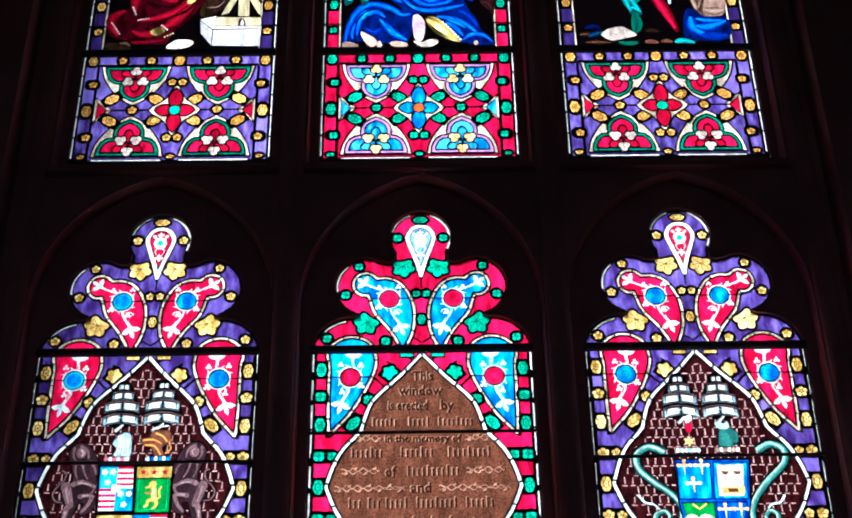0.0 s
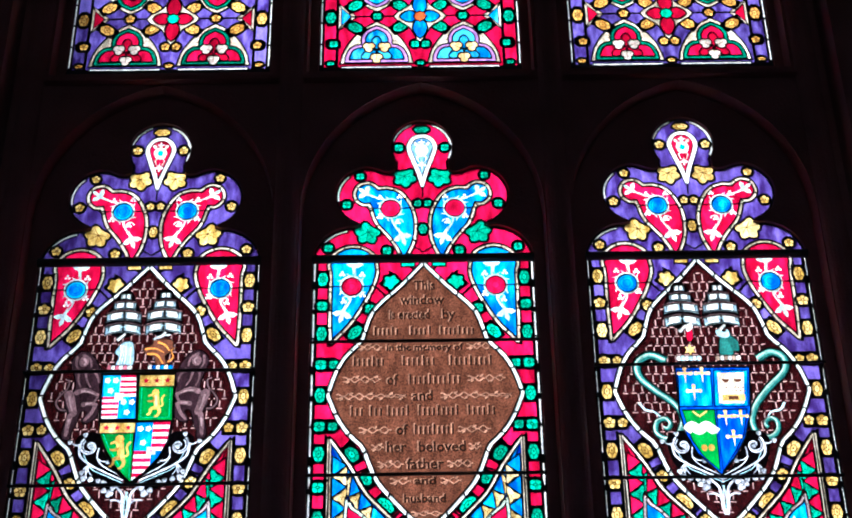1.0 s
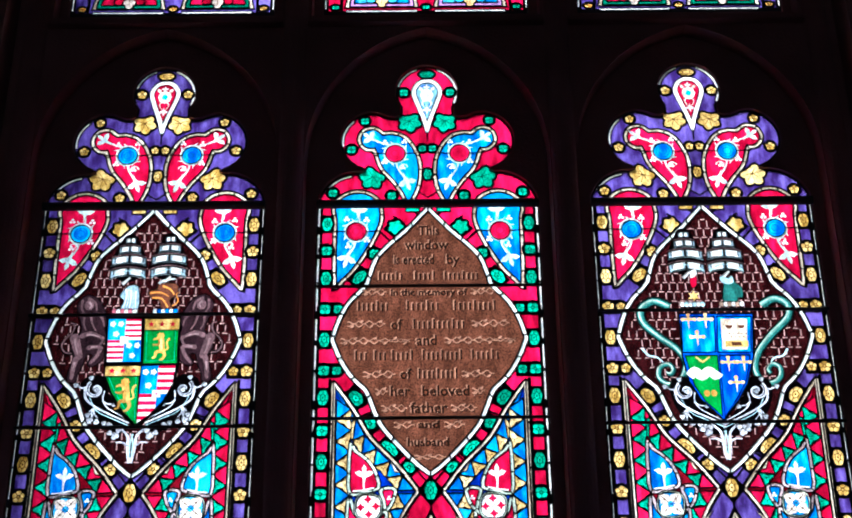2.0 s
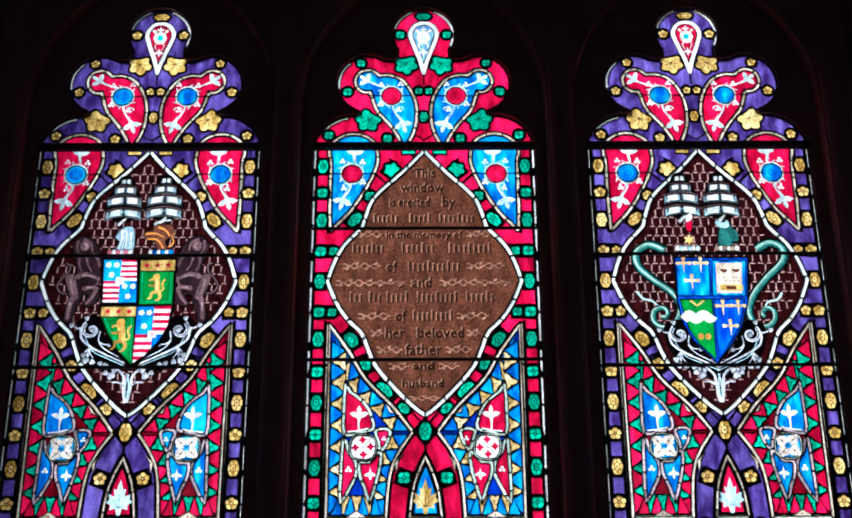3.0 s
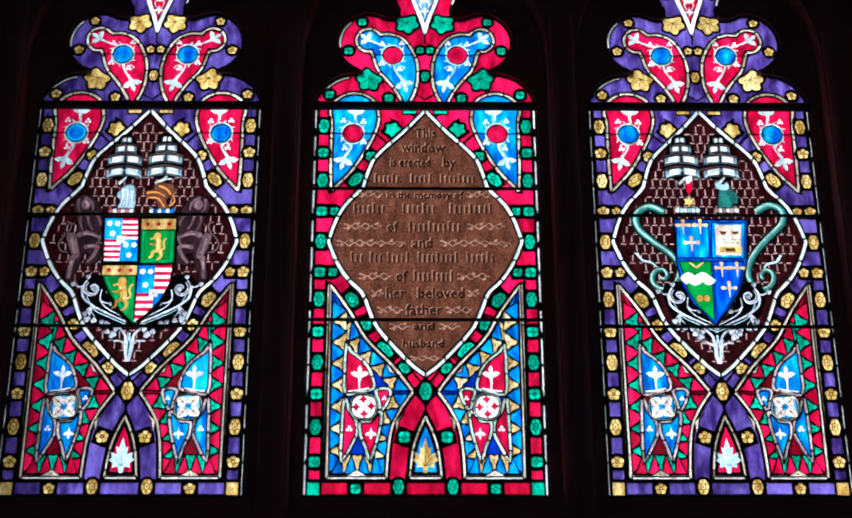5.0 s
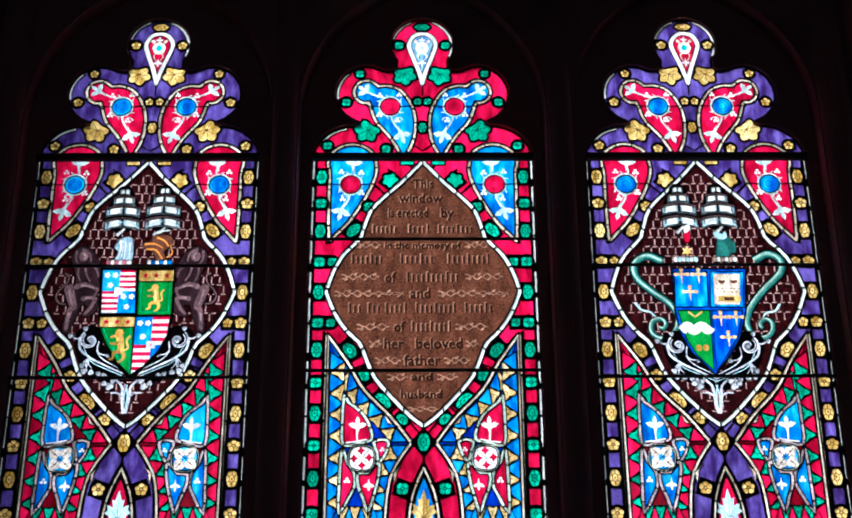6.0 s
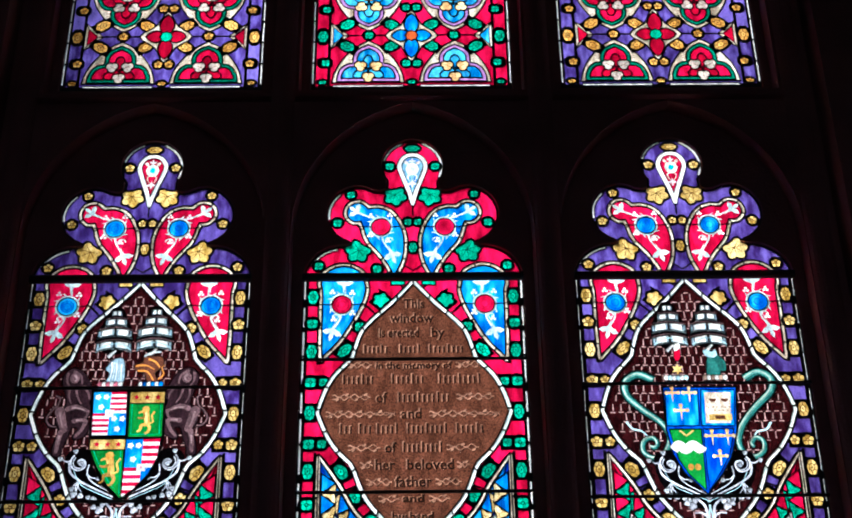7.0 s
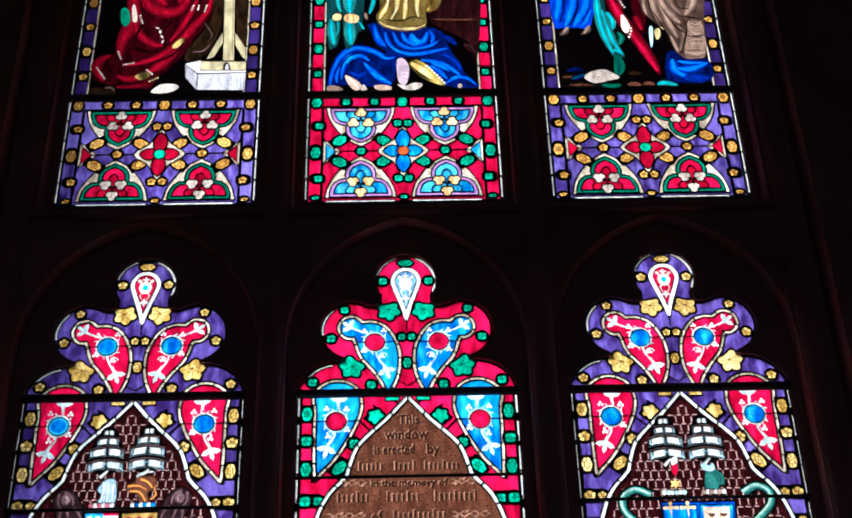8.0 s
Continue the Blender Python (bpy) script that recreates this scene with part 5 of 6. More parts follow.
# ---------------------------------------------------------------- upper lights
def lunette(c, x, z, up, frame_glass, field, petal, heart):
    """A pointed half-moon with a trefoil in it; up: 1 stands, -1 hangs."""
    def at(p):
        return [(x + a, z + up * b) for a, b in p]
    half = smooth([(-107, 0), (-95, 48), (-68, 95), (-34, 132), (0, 153)], 3, False)
    c.glaze(at(half + flip(half[:-1])[::-1]), "cream", "lunette_ground", 4.0)
    tre = smooth([(-93, 4), (-91, 26), (-80, 52), (-62, 66), (-45, 70), (-44, 96), (-30, 121), (0, 138)], 3, False)
    tre = at(tre + flip(tre[:-1])[::-1])
    c.glaze(tre, frame_glass, "trefoil_band", 3.8)
    c.glaze(grow(tre, -12), field, "trefoil_glass", 3.4)
    for s in (1, -1):
        # stippled shading on the pale ground
        for k in range(4):
            c.paint(at(ell(s * (52 + 5 * (k % 2)), 84 + 9 * (k // 2), 1.6, 1.6, 5)), "umber", "painted_line")
        c.paint(at(band([(s * 50, 78), (s * 46, 104), (s * 34, 122)], 1.4)), "umber", "painted_line")
        c.paint(at(band([(s * 60, 70), (s * 78, 60), (s * 88, 36)], 1.4)), "umber", "painted_line")
    for a in (90, 210, 330):
        u, w = math.cos(radians(a)), math.sin(radians(a))
        c.glaze(at(ell(27 * u, 47 + 29 * w, 23, 13, 12, radians(a))), heart, "trefoil_bead", 3.6)
    for a in (30, 150, 270):
        u, w = math.cos(radians(a)), math.sin(radians(a))
        c.glaze(at(clover(27 * u, 47 + 27 * w, 18.5, 1, 3, radians(a), 0.4, 30)), petal, "trefoil_petal", 3.4)
        c.paint(at(band([(10 * u, 47 + 10 * w), (34 * u, 47 + 34 * w)], 1.6)), "umber", "painted_line")


def base_panel(c, ground, leaf, frame_glass, field, petal, heart, cross, eye, side):
    """The patterned panel at the foot of an upper light."""
    c.lay(box(-304, 1694, 304, 2128), "lead")
    c.lay(box(-288, 1708, 288, 2108), ground, "border_glass")
    for k in range(5):
        c.glaze(box(-299, 1716 + 80 * k, -294.5, 1790 + 80 * k), "white", "fillet", 2, both=True)
    c.lay(box(-250, 2071, 250, 2077), "lead")
    for m in (1, -1):
        c.lay(box(m * 250 - 4, 1706, m * 250 + 4, 2070), "lead")
        # saltire bands are ground; the lunettes cut them out
        for z, up in ((1722, 1), (2070, -1)):
            lunette(c, m * 131, z, up, frame_glass, field, petal, heart)
        c.filleted([(m * 246, 1946), (m * 246, 1846), (m * 192, 1897)], side, "cream", "triangle", 9, 2.6)
        for x, z, t in ((196, 1940, -0.6), (196, 1856, 0.6), (60, 1938, 0.6), (60, 1858, -0.6)):
            u, w = 33 * math.cos(t), 33 * math.sin(t)
            c.lay(band([(m * (x - u), z - w), (m * (x + u), z + w)], 36), "lead")
            oval(c, m * x, z, 26, 18, leaf, m * t)
        c.lay(ell(m * 130, 1898, 22, 20, 14), "lead")
        blossom(c, m * 130, 1898, 15, leaf)
        for x, z, h, v in ((270, 2092, 18, 24), (270, 1894, 18, 30), (262, 1998, 22, 19), (262, 1794, 22, 19), (177, 2093, 20, 15), (88, 2093, 20, 15)):
            c.lay(clover(m * x, z, h * 1.2, v / h, 4, math.pi / 4, 0.12, 24), "lead")
        for s in (1, -1):
            c.lay(band([(m * 130 + s * 16, 1898), (m * 130 + s * 58, 1898)], 4), "lead")
        for x, z in ((16, 2006), (16, 1792)):
            blossom(c, m * x, z, 14, leaf)
        for x, z in ((260, 1998), (260, 1794), (177, 2093), (88, 2093)):
            blossom(c, m * x, z, 14, leaf)
        oval(c, m * 270, 2092, 17, 20, leaf)
        oval(c, m * 270, 1894, 17, 24, leaf)
        blossom(c, m * 268, 1722, 13, leaf, 0.6)
        c.glaze(box(m * 131 - 104, 1705, m * 131 + 104, 1711), "white", "fillet", 2)
    c.lay(box(-24, 2077, 24, 2107), "lead")
    oval(c, 0, 2092, 18, 20, leaf)
    blossom(c, 0, 1722, 13, leaf, 0.6)
    # four-petalled cross in a white lozenge
    lo = smooth([(0, 1993), (-30, 1938), (-78, 1897), (-30, 1856), (0, 1801), (30, 1856), (78, 1897), (30, 1938)], 3)
    c.glaze(lo, "cream", "lozenge", 4.0)
    for a in range(4):
        s = 1.38 if a % 2 == 0 else 1.0
        c.glaze(smooth([(s * u * math.cos(a * math.pi / 2 + math.pi / 2) - w * math.sin(a * math.pi / 2 + math.pi / 2), 1897 + s * u * math.sin(a * math.pi / 2 + math.pi / 2) + w * math.cos(a * math.pi / 2 + math.pi / 2))
                        for u, w in ((6, 0), (22, 19), (42, 18), (60, 0), (42, -18), (22, -19))], 2), cross, "cross_petal", 3.8)
    c.glaze(rosette(0, 1897, 19, 8, 0.08, 16), eye, "cross_eye", 2.6)


def picture_frame(c, ground, leaf):
    """Border of a picture panel: two jewelled strips and a dark field."""
    c.lay(box(-304, 2128, 304, 3046), "lead")
    c.lay(box(-246, 2140, 246, 2900), "night", "painted_ground")
    for k in range(8):
        z0 = 2140 + 98 * k
        for m in (1, -1):
            c.glaze(box(m * 269 - 17, z0, m * 269 + 17, z0 + 94), ground, "border_glass", 3)
            c.glaze(box(m * 296 - 2, z0, m * 296 + 2, z0 + 90), "white", "fillet", 2)
            c.glaze(box(m * 248 - 2.5, z0, m * 248 + 2.5, z0 + 92), "cream", "fillet", 2)
    for k in range(6):
        for m in (1, -1):
            gap = 26 if k % 2 else 18
            c.lay(box(m * 269 - 18, 2212 + 107 * k - gap, m * 269 + 18, 2212 + 107 * k + gap), "lead")
            if k % 2:
                oval(c, m * 269, 2212 + 107 * k, 15, 20, leaf)
            else:
                blossom(c, m * 269, 2212 + 107 * k, 14, leaf)
    c.lay(box(-250, 2134, 250, 2140), "lead")


def folds(c, p, colour, w=5.0, name="drapery_fold"):
    c.paint(band(smooth(p, 4, False), w, 1.5), colour, name)


def sweep(c, p, w, colour, name="drapery_fold"):
    """A brushed fold, pointed at both ends."""
    path = smooth(p, 5, False)
    n = len(path) - 1
    left, right = [], []
    for i, b in enumerate(path):
        u, v = Vector(path[max(0, i - 1)]), Vector(path[min(n, i + 1)])
        d = (v - u).normalized()
        h = 0.5 * w * (0.12 + 0.88 * math.sin(math.pi * (0.06 + 0.88 * i / n)))
        left.append((b[0] - d.y * h, b[1] + d.x * h))
        right.append((b[0] + d.y * h, b[1] - d.x * h))
    c.paint(left + right[::-1], colour, name)


REDS = ("garnet", "garnet_mid", "cherry")
SHADES = ("wine", "night")
BLUES = ("navy", "royal", "deep_blue", "azure")
LIGHTS = ("azure", "blue")
NIGHTS = ("indigo", "night")
TEALS = ("sea_green", "teal_mid", "turquoise")
GOLDS = ("umber", "drape_gold", "olive_pale")
BUFFS = ("taupe_mid", "buff", "flesh")


def soft(c, p, w, tones):
    """A painted fold that lightens, or deepens, from its edges to its middle in steps of tone."""
    for k, tone in enumerate(tones):
        sweep(c, p, w * (1.5 - 1.1 * k / max(1, len(tones) - 1)), tone)


def stitched(c, p, n, colour):
    """A hem of short stitches along a path."""
    pts = along(smooth(p, 4, False), max(3, n * 2 // 3) + 1)
    for a, b in zip(pts, pts[1:]):
        d = Vector((b[1] - a[1], a[0] - b[0])).normalized() * 3.2
        mid = ((a[0] + b[0]) / 2, (a[1] + b[1]) / 2)
        c.paint(ell(*mid, 3.6, max(1.2, 0.3 * math.dist(a, b)), 7, math.atan2(d.y, d.x)), colour, "painted_stroke")


def picture_red(c):
    """A sweep of ruby drapery beside a pale post on a white block."""
    c.paint(smooth([(-165, 2675), (-152, 2500), (-166, 2435), (-178, 2372), (-178, 2317), (-225, 2287), (-244, 2249), (-230, 2199), (-185, 2179), (-114, 2163), (-51, 2162), (-31, 2207), (11, 2252), (48, 2313), (100, 2415), (135, 2511), (138, 2669)], 3), "wine", "drapery")
    c.paint(smooth([(108, 2670), (130, 2495), (101, 2399), (58, 2328), (50, 2282), (74, 2274), (119, 2304), (149, 2382), (162, 2462), (153, 2669)], 3), "earth", "painted_ground_shade")
    c.paint(smooth([(199, 2668), (213, 2397), (246, 2325), (245, 2460), (234, 2668)], 3), "earth", "painted_ground_shade")
    soft(c, [(-131, 2666), (-140, 2565), (-130, 2459), (-148, 2403), (-161, 2348), (-161, 2301)], 33, REDS)
    soft(c, [(-118, 2598), (-88, 2523), (-37, 2490), (16, 2497), (53, 2578)], 33, REDS)
    soft(c, [(-130, 2459), (-106, 2394), (-61, 2350), (-25, 2342)], 21, REDS)
    soft(c, [(125, 2577), (107, 2487), (64, 2415), (27, 2353), (-22, 2299), (-78, 2273), (-135, 2258)], 24, REDS)
    soft(c, [(78, 2561), (56, 2488), (28, 2416), (-3, 2357)], 16, REDS)
    soft(c, [(29, 2329), (-3, 2291), (-35, 2249), (-73, 2223)], 28, REDS)
    soft(c, [(-162, 2217), (-129, 2201), (-89, 2208), (-62, 2226)], 19, REDS)
    soft(c, [(-191, 2302), (-224, 2279), (-230, 2241), (-203, 2195)], 24, REDS)
    soft(c, [(-76, 2665), (-61, 2564), (-28, 2522)], 31, REDS)
    soft(c, [(10, 2663), (22, 2579), (14, 2530)], 23, REDS)
    soft(c, [(-160, 2168), (-109, 2170), (-58, 2177)], 11, REDS[:2])
    soft(c, [(-29, 2322), (-70, 2315), (-118, 2332), (-140, 2316)], 9, SHADES)
    soft(c, [(-81, 2450), (-103, 2426), (-125, 2340)], 7, SHADES)
    soft(c, [(55, 2376), (13, 2306), (-43, 2272), (-115, 2235)], 7, SHADES)
    soft(c, [(24, 2472), (-20, 2425), (-29, 2385)], 7, SHADES)
    c.paint(smooth([(-176, 2500), (-162, 2512), (-145, 2483), (-143, 2443), (-157, 2427), (-172, 2452)], 3), "green_dark", "drapery")
    c.paint(smooth([(-140, 2520), (-130, 2517), (-118, 2455), (-133, 2452)], 3), "flesh_light", "drapery_trim")
    stitched(c, [(-113, 2479), (-98, 2436)], 6, "parchment")
    stitched(c, [(-60, 2424), (-37, 2413), (-41, 2393), (-24, 2373), (-30, 2347)], 7, "parchment")
    stitched(c, [(63, 2521), (56, 2491)], 6, "parchment")
    stitched(c, [(108, 2521), (100, 2486)], 7, "parchment")
    stitched(c, [(81, 2522), (78, 2496)], 5, "parchment")
    stitched(c, [(-169, 2321), (-154, 2282)], 7, "parchment")
    stitched(c, [(-149, 2261), (-109, 2269)], 8, "parchment")
    stitched(c, [(-232, 2255), (-198, 2201)], 10, "parchment")
    stitched(c, [(-72, 2242), (-47, 2218)], 8, "parchment")
    c.paint(smooth([(4, 2336), (26, 2367), (44, 2374), (40, 2354), (18, 2329)], 3), "drape_gold", "drapery_trim")
    c.paint(smooth([(-104, 2212), (-80, 2231), (-59, 2223), (-60, 2206), (-85, 2196)], 3), "drape_gold", "drapery_trim")
    stitched(c, [(-59, 2188), (-26, 2207)], 7, "olive")
    c.paint(smooth([(-241, 2165), (-206, 2168), (-165, 2156), (-163, 2140), (-232, 2140)], 3), "earth", "painted_earth")
    soft(c, [(-197, 2165), (-177, 2166), (-162, 2155)], 7, ("taupe",))
    c.paint(smooth([(-47, 2148), (-34, 2165), (-12, 2178), (29, 2176), (39, 2163), (25, 2149), (-9, 2139), (-37, 2141)], 3), "flesh_light", "pale_patch")
    folds(c, [(-17, 2170), (-22, 2143)], "grey_violet", 2.1)
    folds(c, [(-3, 2173), (-6, 2143)], "grey_violet", 2.1)
    folds(c, [(12, 2174), (9, 2147)], "grey_violet", 2.1)
    folds(c, [(24, 2173), (22, 2153)], "grey_violet", 2.1)
    soft(c, [(104, 2439), (131, 2390), (126, 2367)], 16, ("earth", "taupe"))
    soft(c, [(71, 2313), (106, 2316), (128, 2343)], 14, ("earth", "grey_violet"))
    c.glaze([(155, 2746), (189, 2746), (209, 2273), (174, 2274)], "olive_pale", "post", 1.2)
    c.glaze([(166, 2398), (169, 2350), (143, 2288), (119, 2279), (130, 2312)], "olive_pale", "post_brace", 1.2)
    c.glaze([(206, 2397), (244, 2325), (246, 2278), (237, 2286), (209, 2341)], "olive_pale", "post_brace", 1.2)
    c.glaze([(104, 2272), (248, 2269), (249, 2231), (104, 2233)], "olive_pale", "post_foot", 1.2)
    c.paint(smooth([(177, 2232), (177, 2260), (186, 2267), (196, 2258), (199, 2232)], 3), "grey_dark", "post_notch")
    c.paint(smooth([(183, 2235), (185, 2255), (190, 2259), (195, 2235)], 3), "stone_white", "post_notch")
    c.glaze([(52, 2263), (103, 2277), (103, 2233), (251, 2231), (250, 2223), (95, 2221)], "block_white", "block_top", 1.2)
    c.glaze([(53, 2259), (94, 2218), (95, 2153), (58, 2204)], "stone_white", "block_side", 1.2)
    c.glaze([(96, 2218), (250, 2222), (249, 2148), (97, 2152)], "block_white", "block_face", 1.2)
    folds(c, [(165, 2207), (167, 2156)], "crest_blue", 1.6)
    folds(c, [(175, 2207), (177, 2156)], "crest_blue", 1.6)
    folds(c, [(185, 2207), (187, 2156)], "crest_blue", 1.6)
    folds(c, [(195, 2207), (196, 2156)], "crest_blue", 1.6)
    folds(c, [(205, 2206), (206, 2156)], "crest_blue", 1.6)
    folds(c, [(214, 2206), (216, 2156)], "crest_blue", 1.6)
    folds(c, [(224, 2206), (226, 2155)], "crest_blue", 1.6)
    folds(c, [(234, 2206), (236, 2155)], "crest_blue", 1.6)
    folds(c, [(244, 2206), (245, 2155)], "crest_blue", 1.6)
    folds(c, [(169, 2660), (187, 2280)], "olive", 2.6)
    folds(c, [(188, 2660), (204, 2279)], "umber", 3.6)


def picture_blue(c):
    """Blue drapery in wide folds under a yellow tunic, teal folds beside it."""
    c.paint(smooth([(100, 2657), (95, 2450), (136, 2401), (217, 2344), (246, 2265), (263, 2655)], 3), "wall_dark", "painted_wall")
    soft(c, [(107, 2443), (173, 2439), (248, 2439)], 5, ("brown",))
    soft(c, [(204, 2328), (228, 2320), (244, 2288)], 23, ("maroon", "grey_dark"))
    c.paint(smooth([(-94, 2429), (-97, 2389), (-79, 2333), (-44, 2294), (-91, 2310), (-156, 2331), (-197, 2296), (-226, 2227), (-236, 2159), (-167, 2166), (-34, 2156), (-9, 2270), (73, 2268), (95, 2214), (140, 2156), (244, 2147), (211, 2197), (178, 2266), (146, 2345), (112, 2401)], 3), "indigo", "drapery")
    soft(c, [(-230, 2163), (-220, 2227), (-191, 2292), (-144, 2320), (-85, 2302), (-50, 2274), (-21, 2279)], 18, BLUES)
    soft(c, [(-193, 2189), (-188, 2242), (-168, 2280), (-132, 2287), (-103, 2264)], 19, BLUES)
    soft(c, [(-176, 2257), (-168, 2279), (-144, 2281)], 16, LIGHTS)
    soft(c, [(-207, 2174), (-208, 2204), (-197, 2242)], 10, BLUES)
    soft(c, [(-121, 2256), (-92, 2217), (-63, 2186), (-34, 2167)], 21, BLUES)
    soft(c, [(-97, 2217), (-74, 2194), (-51, 2182)], 11, LIGHTS)
    soft(c, [(-167, 2219), (-138, 2203), (-115, 2218)], 16, BLUES[:2])
    soft(c, [(-88, 2421), (-79, 2373), (-62, 2341), (-38, 2323)], 20, BLUES)
    soft(c, [(-52, 2388), (-38, 2333), (3, 2297), (62, 2292), (151, 2314)], 20, BLUES)
    soft(c, [(-26, 2388), (-8, 2340), (33, 2316), (86, 2321), (122, 2346)], 16, BLUES)
    soft(c, [(4, 2383), (15, 2351), (45, 2335), (75, 2350), (87, 2386)], 23, BLUES)
    soft(c, [(34, 2379), (42, 2351), (63, 2343)], 17, LIGHTS)
    soft(c, [(94, 2394), (105, 2362), (98, 2338)], 11, BLUES)
    soft(c, [(61, 2265), (108, 2256), (154, 2232), (188, 2197)], 18, BLUES)
    soft(c, [(90, 2241), (118, 2221), (146, 2183)], 16, BLUES)
    soft(c, [(96, 2251), (130, 2235), (153, 2217)], 7, LIGHTS)
    soft(c, [(140, 2164), (176, 2188), (210, 2185), (238, 2158)], 12, BLUES)
    soft(c, [(152, 2175), (170, 2190), (199, 2191)], 6, LIGHTS)
    soft(c, [(132, 2290), (167, 2267), (194, 2220)], 16, BLUES[:2])
    soft(c, [(181, 2329), (158, 2353), (135, 2369)], 14, BLUES[:1])
    soft(c, [(-79, 2421), (-56, 2349), (-21, 2301), (38, 2280), (109, 2291)], 4, NIGHTS)
    soft(c, [(-38, 2388), (-20, 2324), (32, 2304), (109, 2322)], 4, NIGHTS)
    soft(c, [(-8, 2387), (6, 2344), (39, 2325)], 3, NIGHTS)
    soft(c, [(-202, 2174), (-196, 2234), (-173, 2280), (-127, 2299), (-80, 2279)], 4, NIGHTS)
    c.paint(smooth([(-60, 2660), (-67, 2502), (-80, 2465), (-74, 2429), (-43, 2402), (16, 2393), (82, 2408), (85, 2483), (126, 2492), (143, 2657)], 3), "drab", "drapery")
    soft(c, [(-35, 2617), (-42, 2518), (-61, 2469), (-70, 2445)], 18, GOLDS)
    soft(c, [(-5, 2617), (-12, 2501), (-31, 2444)], 18, GOLDS)
    soft(c, [(26, 2616), (18, 2500), (11, 2443)], 18, GOLDS)
    soft(c, [(62, 2616), (54, 2500), (59, 2451)], 18, GOLDS)
    soft(c, [(99, 2615), (103, 2515), (90, 2483), (114, 2490)], 16, GOLDS[:2])
    soft(c, [(-61, 2420), (-8, 2403), (46, 2403), (81, 2418)], 14, GOLDS)
    soft(c, [(-70, 2437), (-61, 2424), (-49, 2420)], 7, GOLDS)
    soft(c, [(-55, 2444), (-19, 2437), (17, 2442), (41, 2454), (80, 2444)], 5, ("earth",))
    folds(c, [(9, 2533), (2, 2452)], "umber", 2.6)
    folds(c, [(40, 2533), (35, 2455)], "umber", 2.6)
    folds(c, [(-24, 2517), (-37, 2448)], "umber", 2.6)
    folds(c, [(72, 2532), (74, 2454)], "umber", 2.6)
    folds(c, [(-10, 2436), (-12, 2400)], "umber", 2.6)
    folds(c, [(20, 2437), (23, 2397)], "umber", 2.6)
    folds(c, [(50, 2443), (53, 2402)], "umber", 2.6)
    c.paint(smooth([(-247, 2663), (-239, 2352), (-221, 2320), (-201, 2375), (-201, 2662)], 3), "sea_dark", "drapery")
    c.paint(smooth([(-192, 2662), (-186, 2351), (-162, 2319), (-139, 2390), (-127, 2414), (-121, 2661)], 3), "sea_dark", "drapery")
    soft(c, [(-229, 2448), (-227, 2391), (-218, 2336)], 19, TEALS)
    soft(c, [(-208, 2439), (-205, 2407), (-210, 2375)], 6, TEALS)
    soft(c, [(-169, 2446), (-168, 2390), (-163, 2335)], 26, TEALS)
    soft(c, [(-139, 2438), (-127, 2414), (-121, 2401)], 6, TEALS)
    soft(c, [(-167, 2636), (-169, 2536), (-168, 2475)], 29, TEALS)
    soft(c, [(-213, 2637), (-208, 2520), (-196, 2479)], 9, TEALS)
    soft(c, [(-84, 2585), (-91, 2518), (-103, 2470)], 11, TEALS)
    c.paint(smooth([(-225, 2460), (-214, 2473), (-196, 2467), (-199, 2445), (-220, 2443)], 3), "peach", "drapery_trim")
    c.paint(smooth([(-186, 2461), (-169, 2471), (-140, 2462), (-141, 2436), (-163, 2430), (-184, 2440)], 3), "peach", "drapery_trim")
    folds(c, [(-175, 2467), (-177, 2437)], "umber", 2.1)
    folds(c, [(-157, 2467), (-155, 2433)], "umber", 2.1)
    c.paint(smooth([(-121, 2470), (-112, 2473), (-108, 2449), (-117, 2447)], 3), "buff", "drapery_trim")
    c.paint(smooth([(-15, 2262), (0, 2276), (14, 2263), (24, 2238), (22, 2192), (12, 2162), (-6, 2166), (-14, 2201)], 3), "lilac_pale", "pale_patch")
    folds(c, [(-1, 2239), (21, 2235)], "grey_violet", 1.6)
    folds(c, [(0, 2222), (20, 2218)], "grey_violet", 1.6)
    folds(c, [(1, 2205), (20, 2202)], "grey_violet", 1.6)
    folds(c, [(2, 2188), (20, 2185)], "grey_violet", 1.6)
    c.paint(smooth([(-14, 2163), (12, 2158), (36, 2169), (62, 2167), (64, 2154), (41, 2139), (12, 2140)], 3), "flesh_light", "pale_patch")
    c.paint(smooth([(25, 2257), (49, 2266), (84, 2241), (118, 2195), (139, 2162), (120, 2160), (65, 2188), (37, 2226)], 3), "drape_gold", "drapery_trim")
    soft(c, [(31, 2254), (66, 2222), (106, 2183)], 15, ("gold", "gold_pale"))
    stitched(c, [(77, 2245), (106, 2210), (140, 2163)], 12, "paint_white")
    c.paint(smooth([(-240, 2158), (-219, 2163), (-191, 2152), (-193, 2142), (-236, 2141)], 3), "buff", "pale_patch")
    c.paint(smooth([(-182, 2200), (-171, 2202), (-138, 2176), (-128, 2151), (-149, 2141), (-170, 2166)], 3), "flesh", "pale_patch")
    c.paint(smooth([(-131, 2151), (-121, 2165), (-112, 2146), (-125, 2138)], 3), "flesh_light", "pale_patch")
    c.paint(smooth([(-89, 2158), (-63, 2164), (-34, 2154), (-37, 2141), (-74, 2140)], 3), "flesh", "pale_patch")
    c.paint(smooth([(177, 2153), (186, 2164), (194, 2153), (185, 2143)], 3), "flesh", "pale_patch")
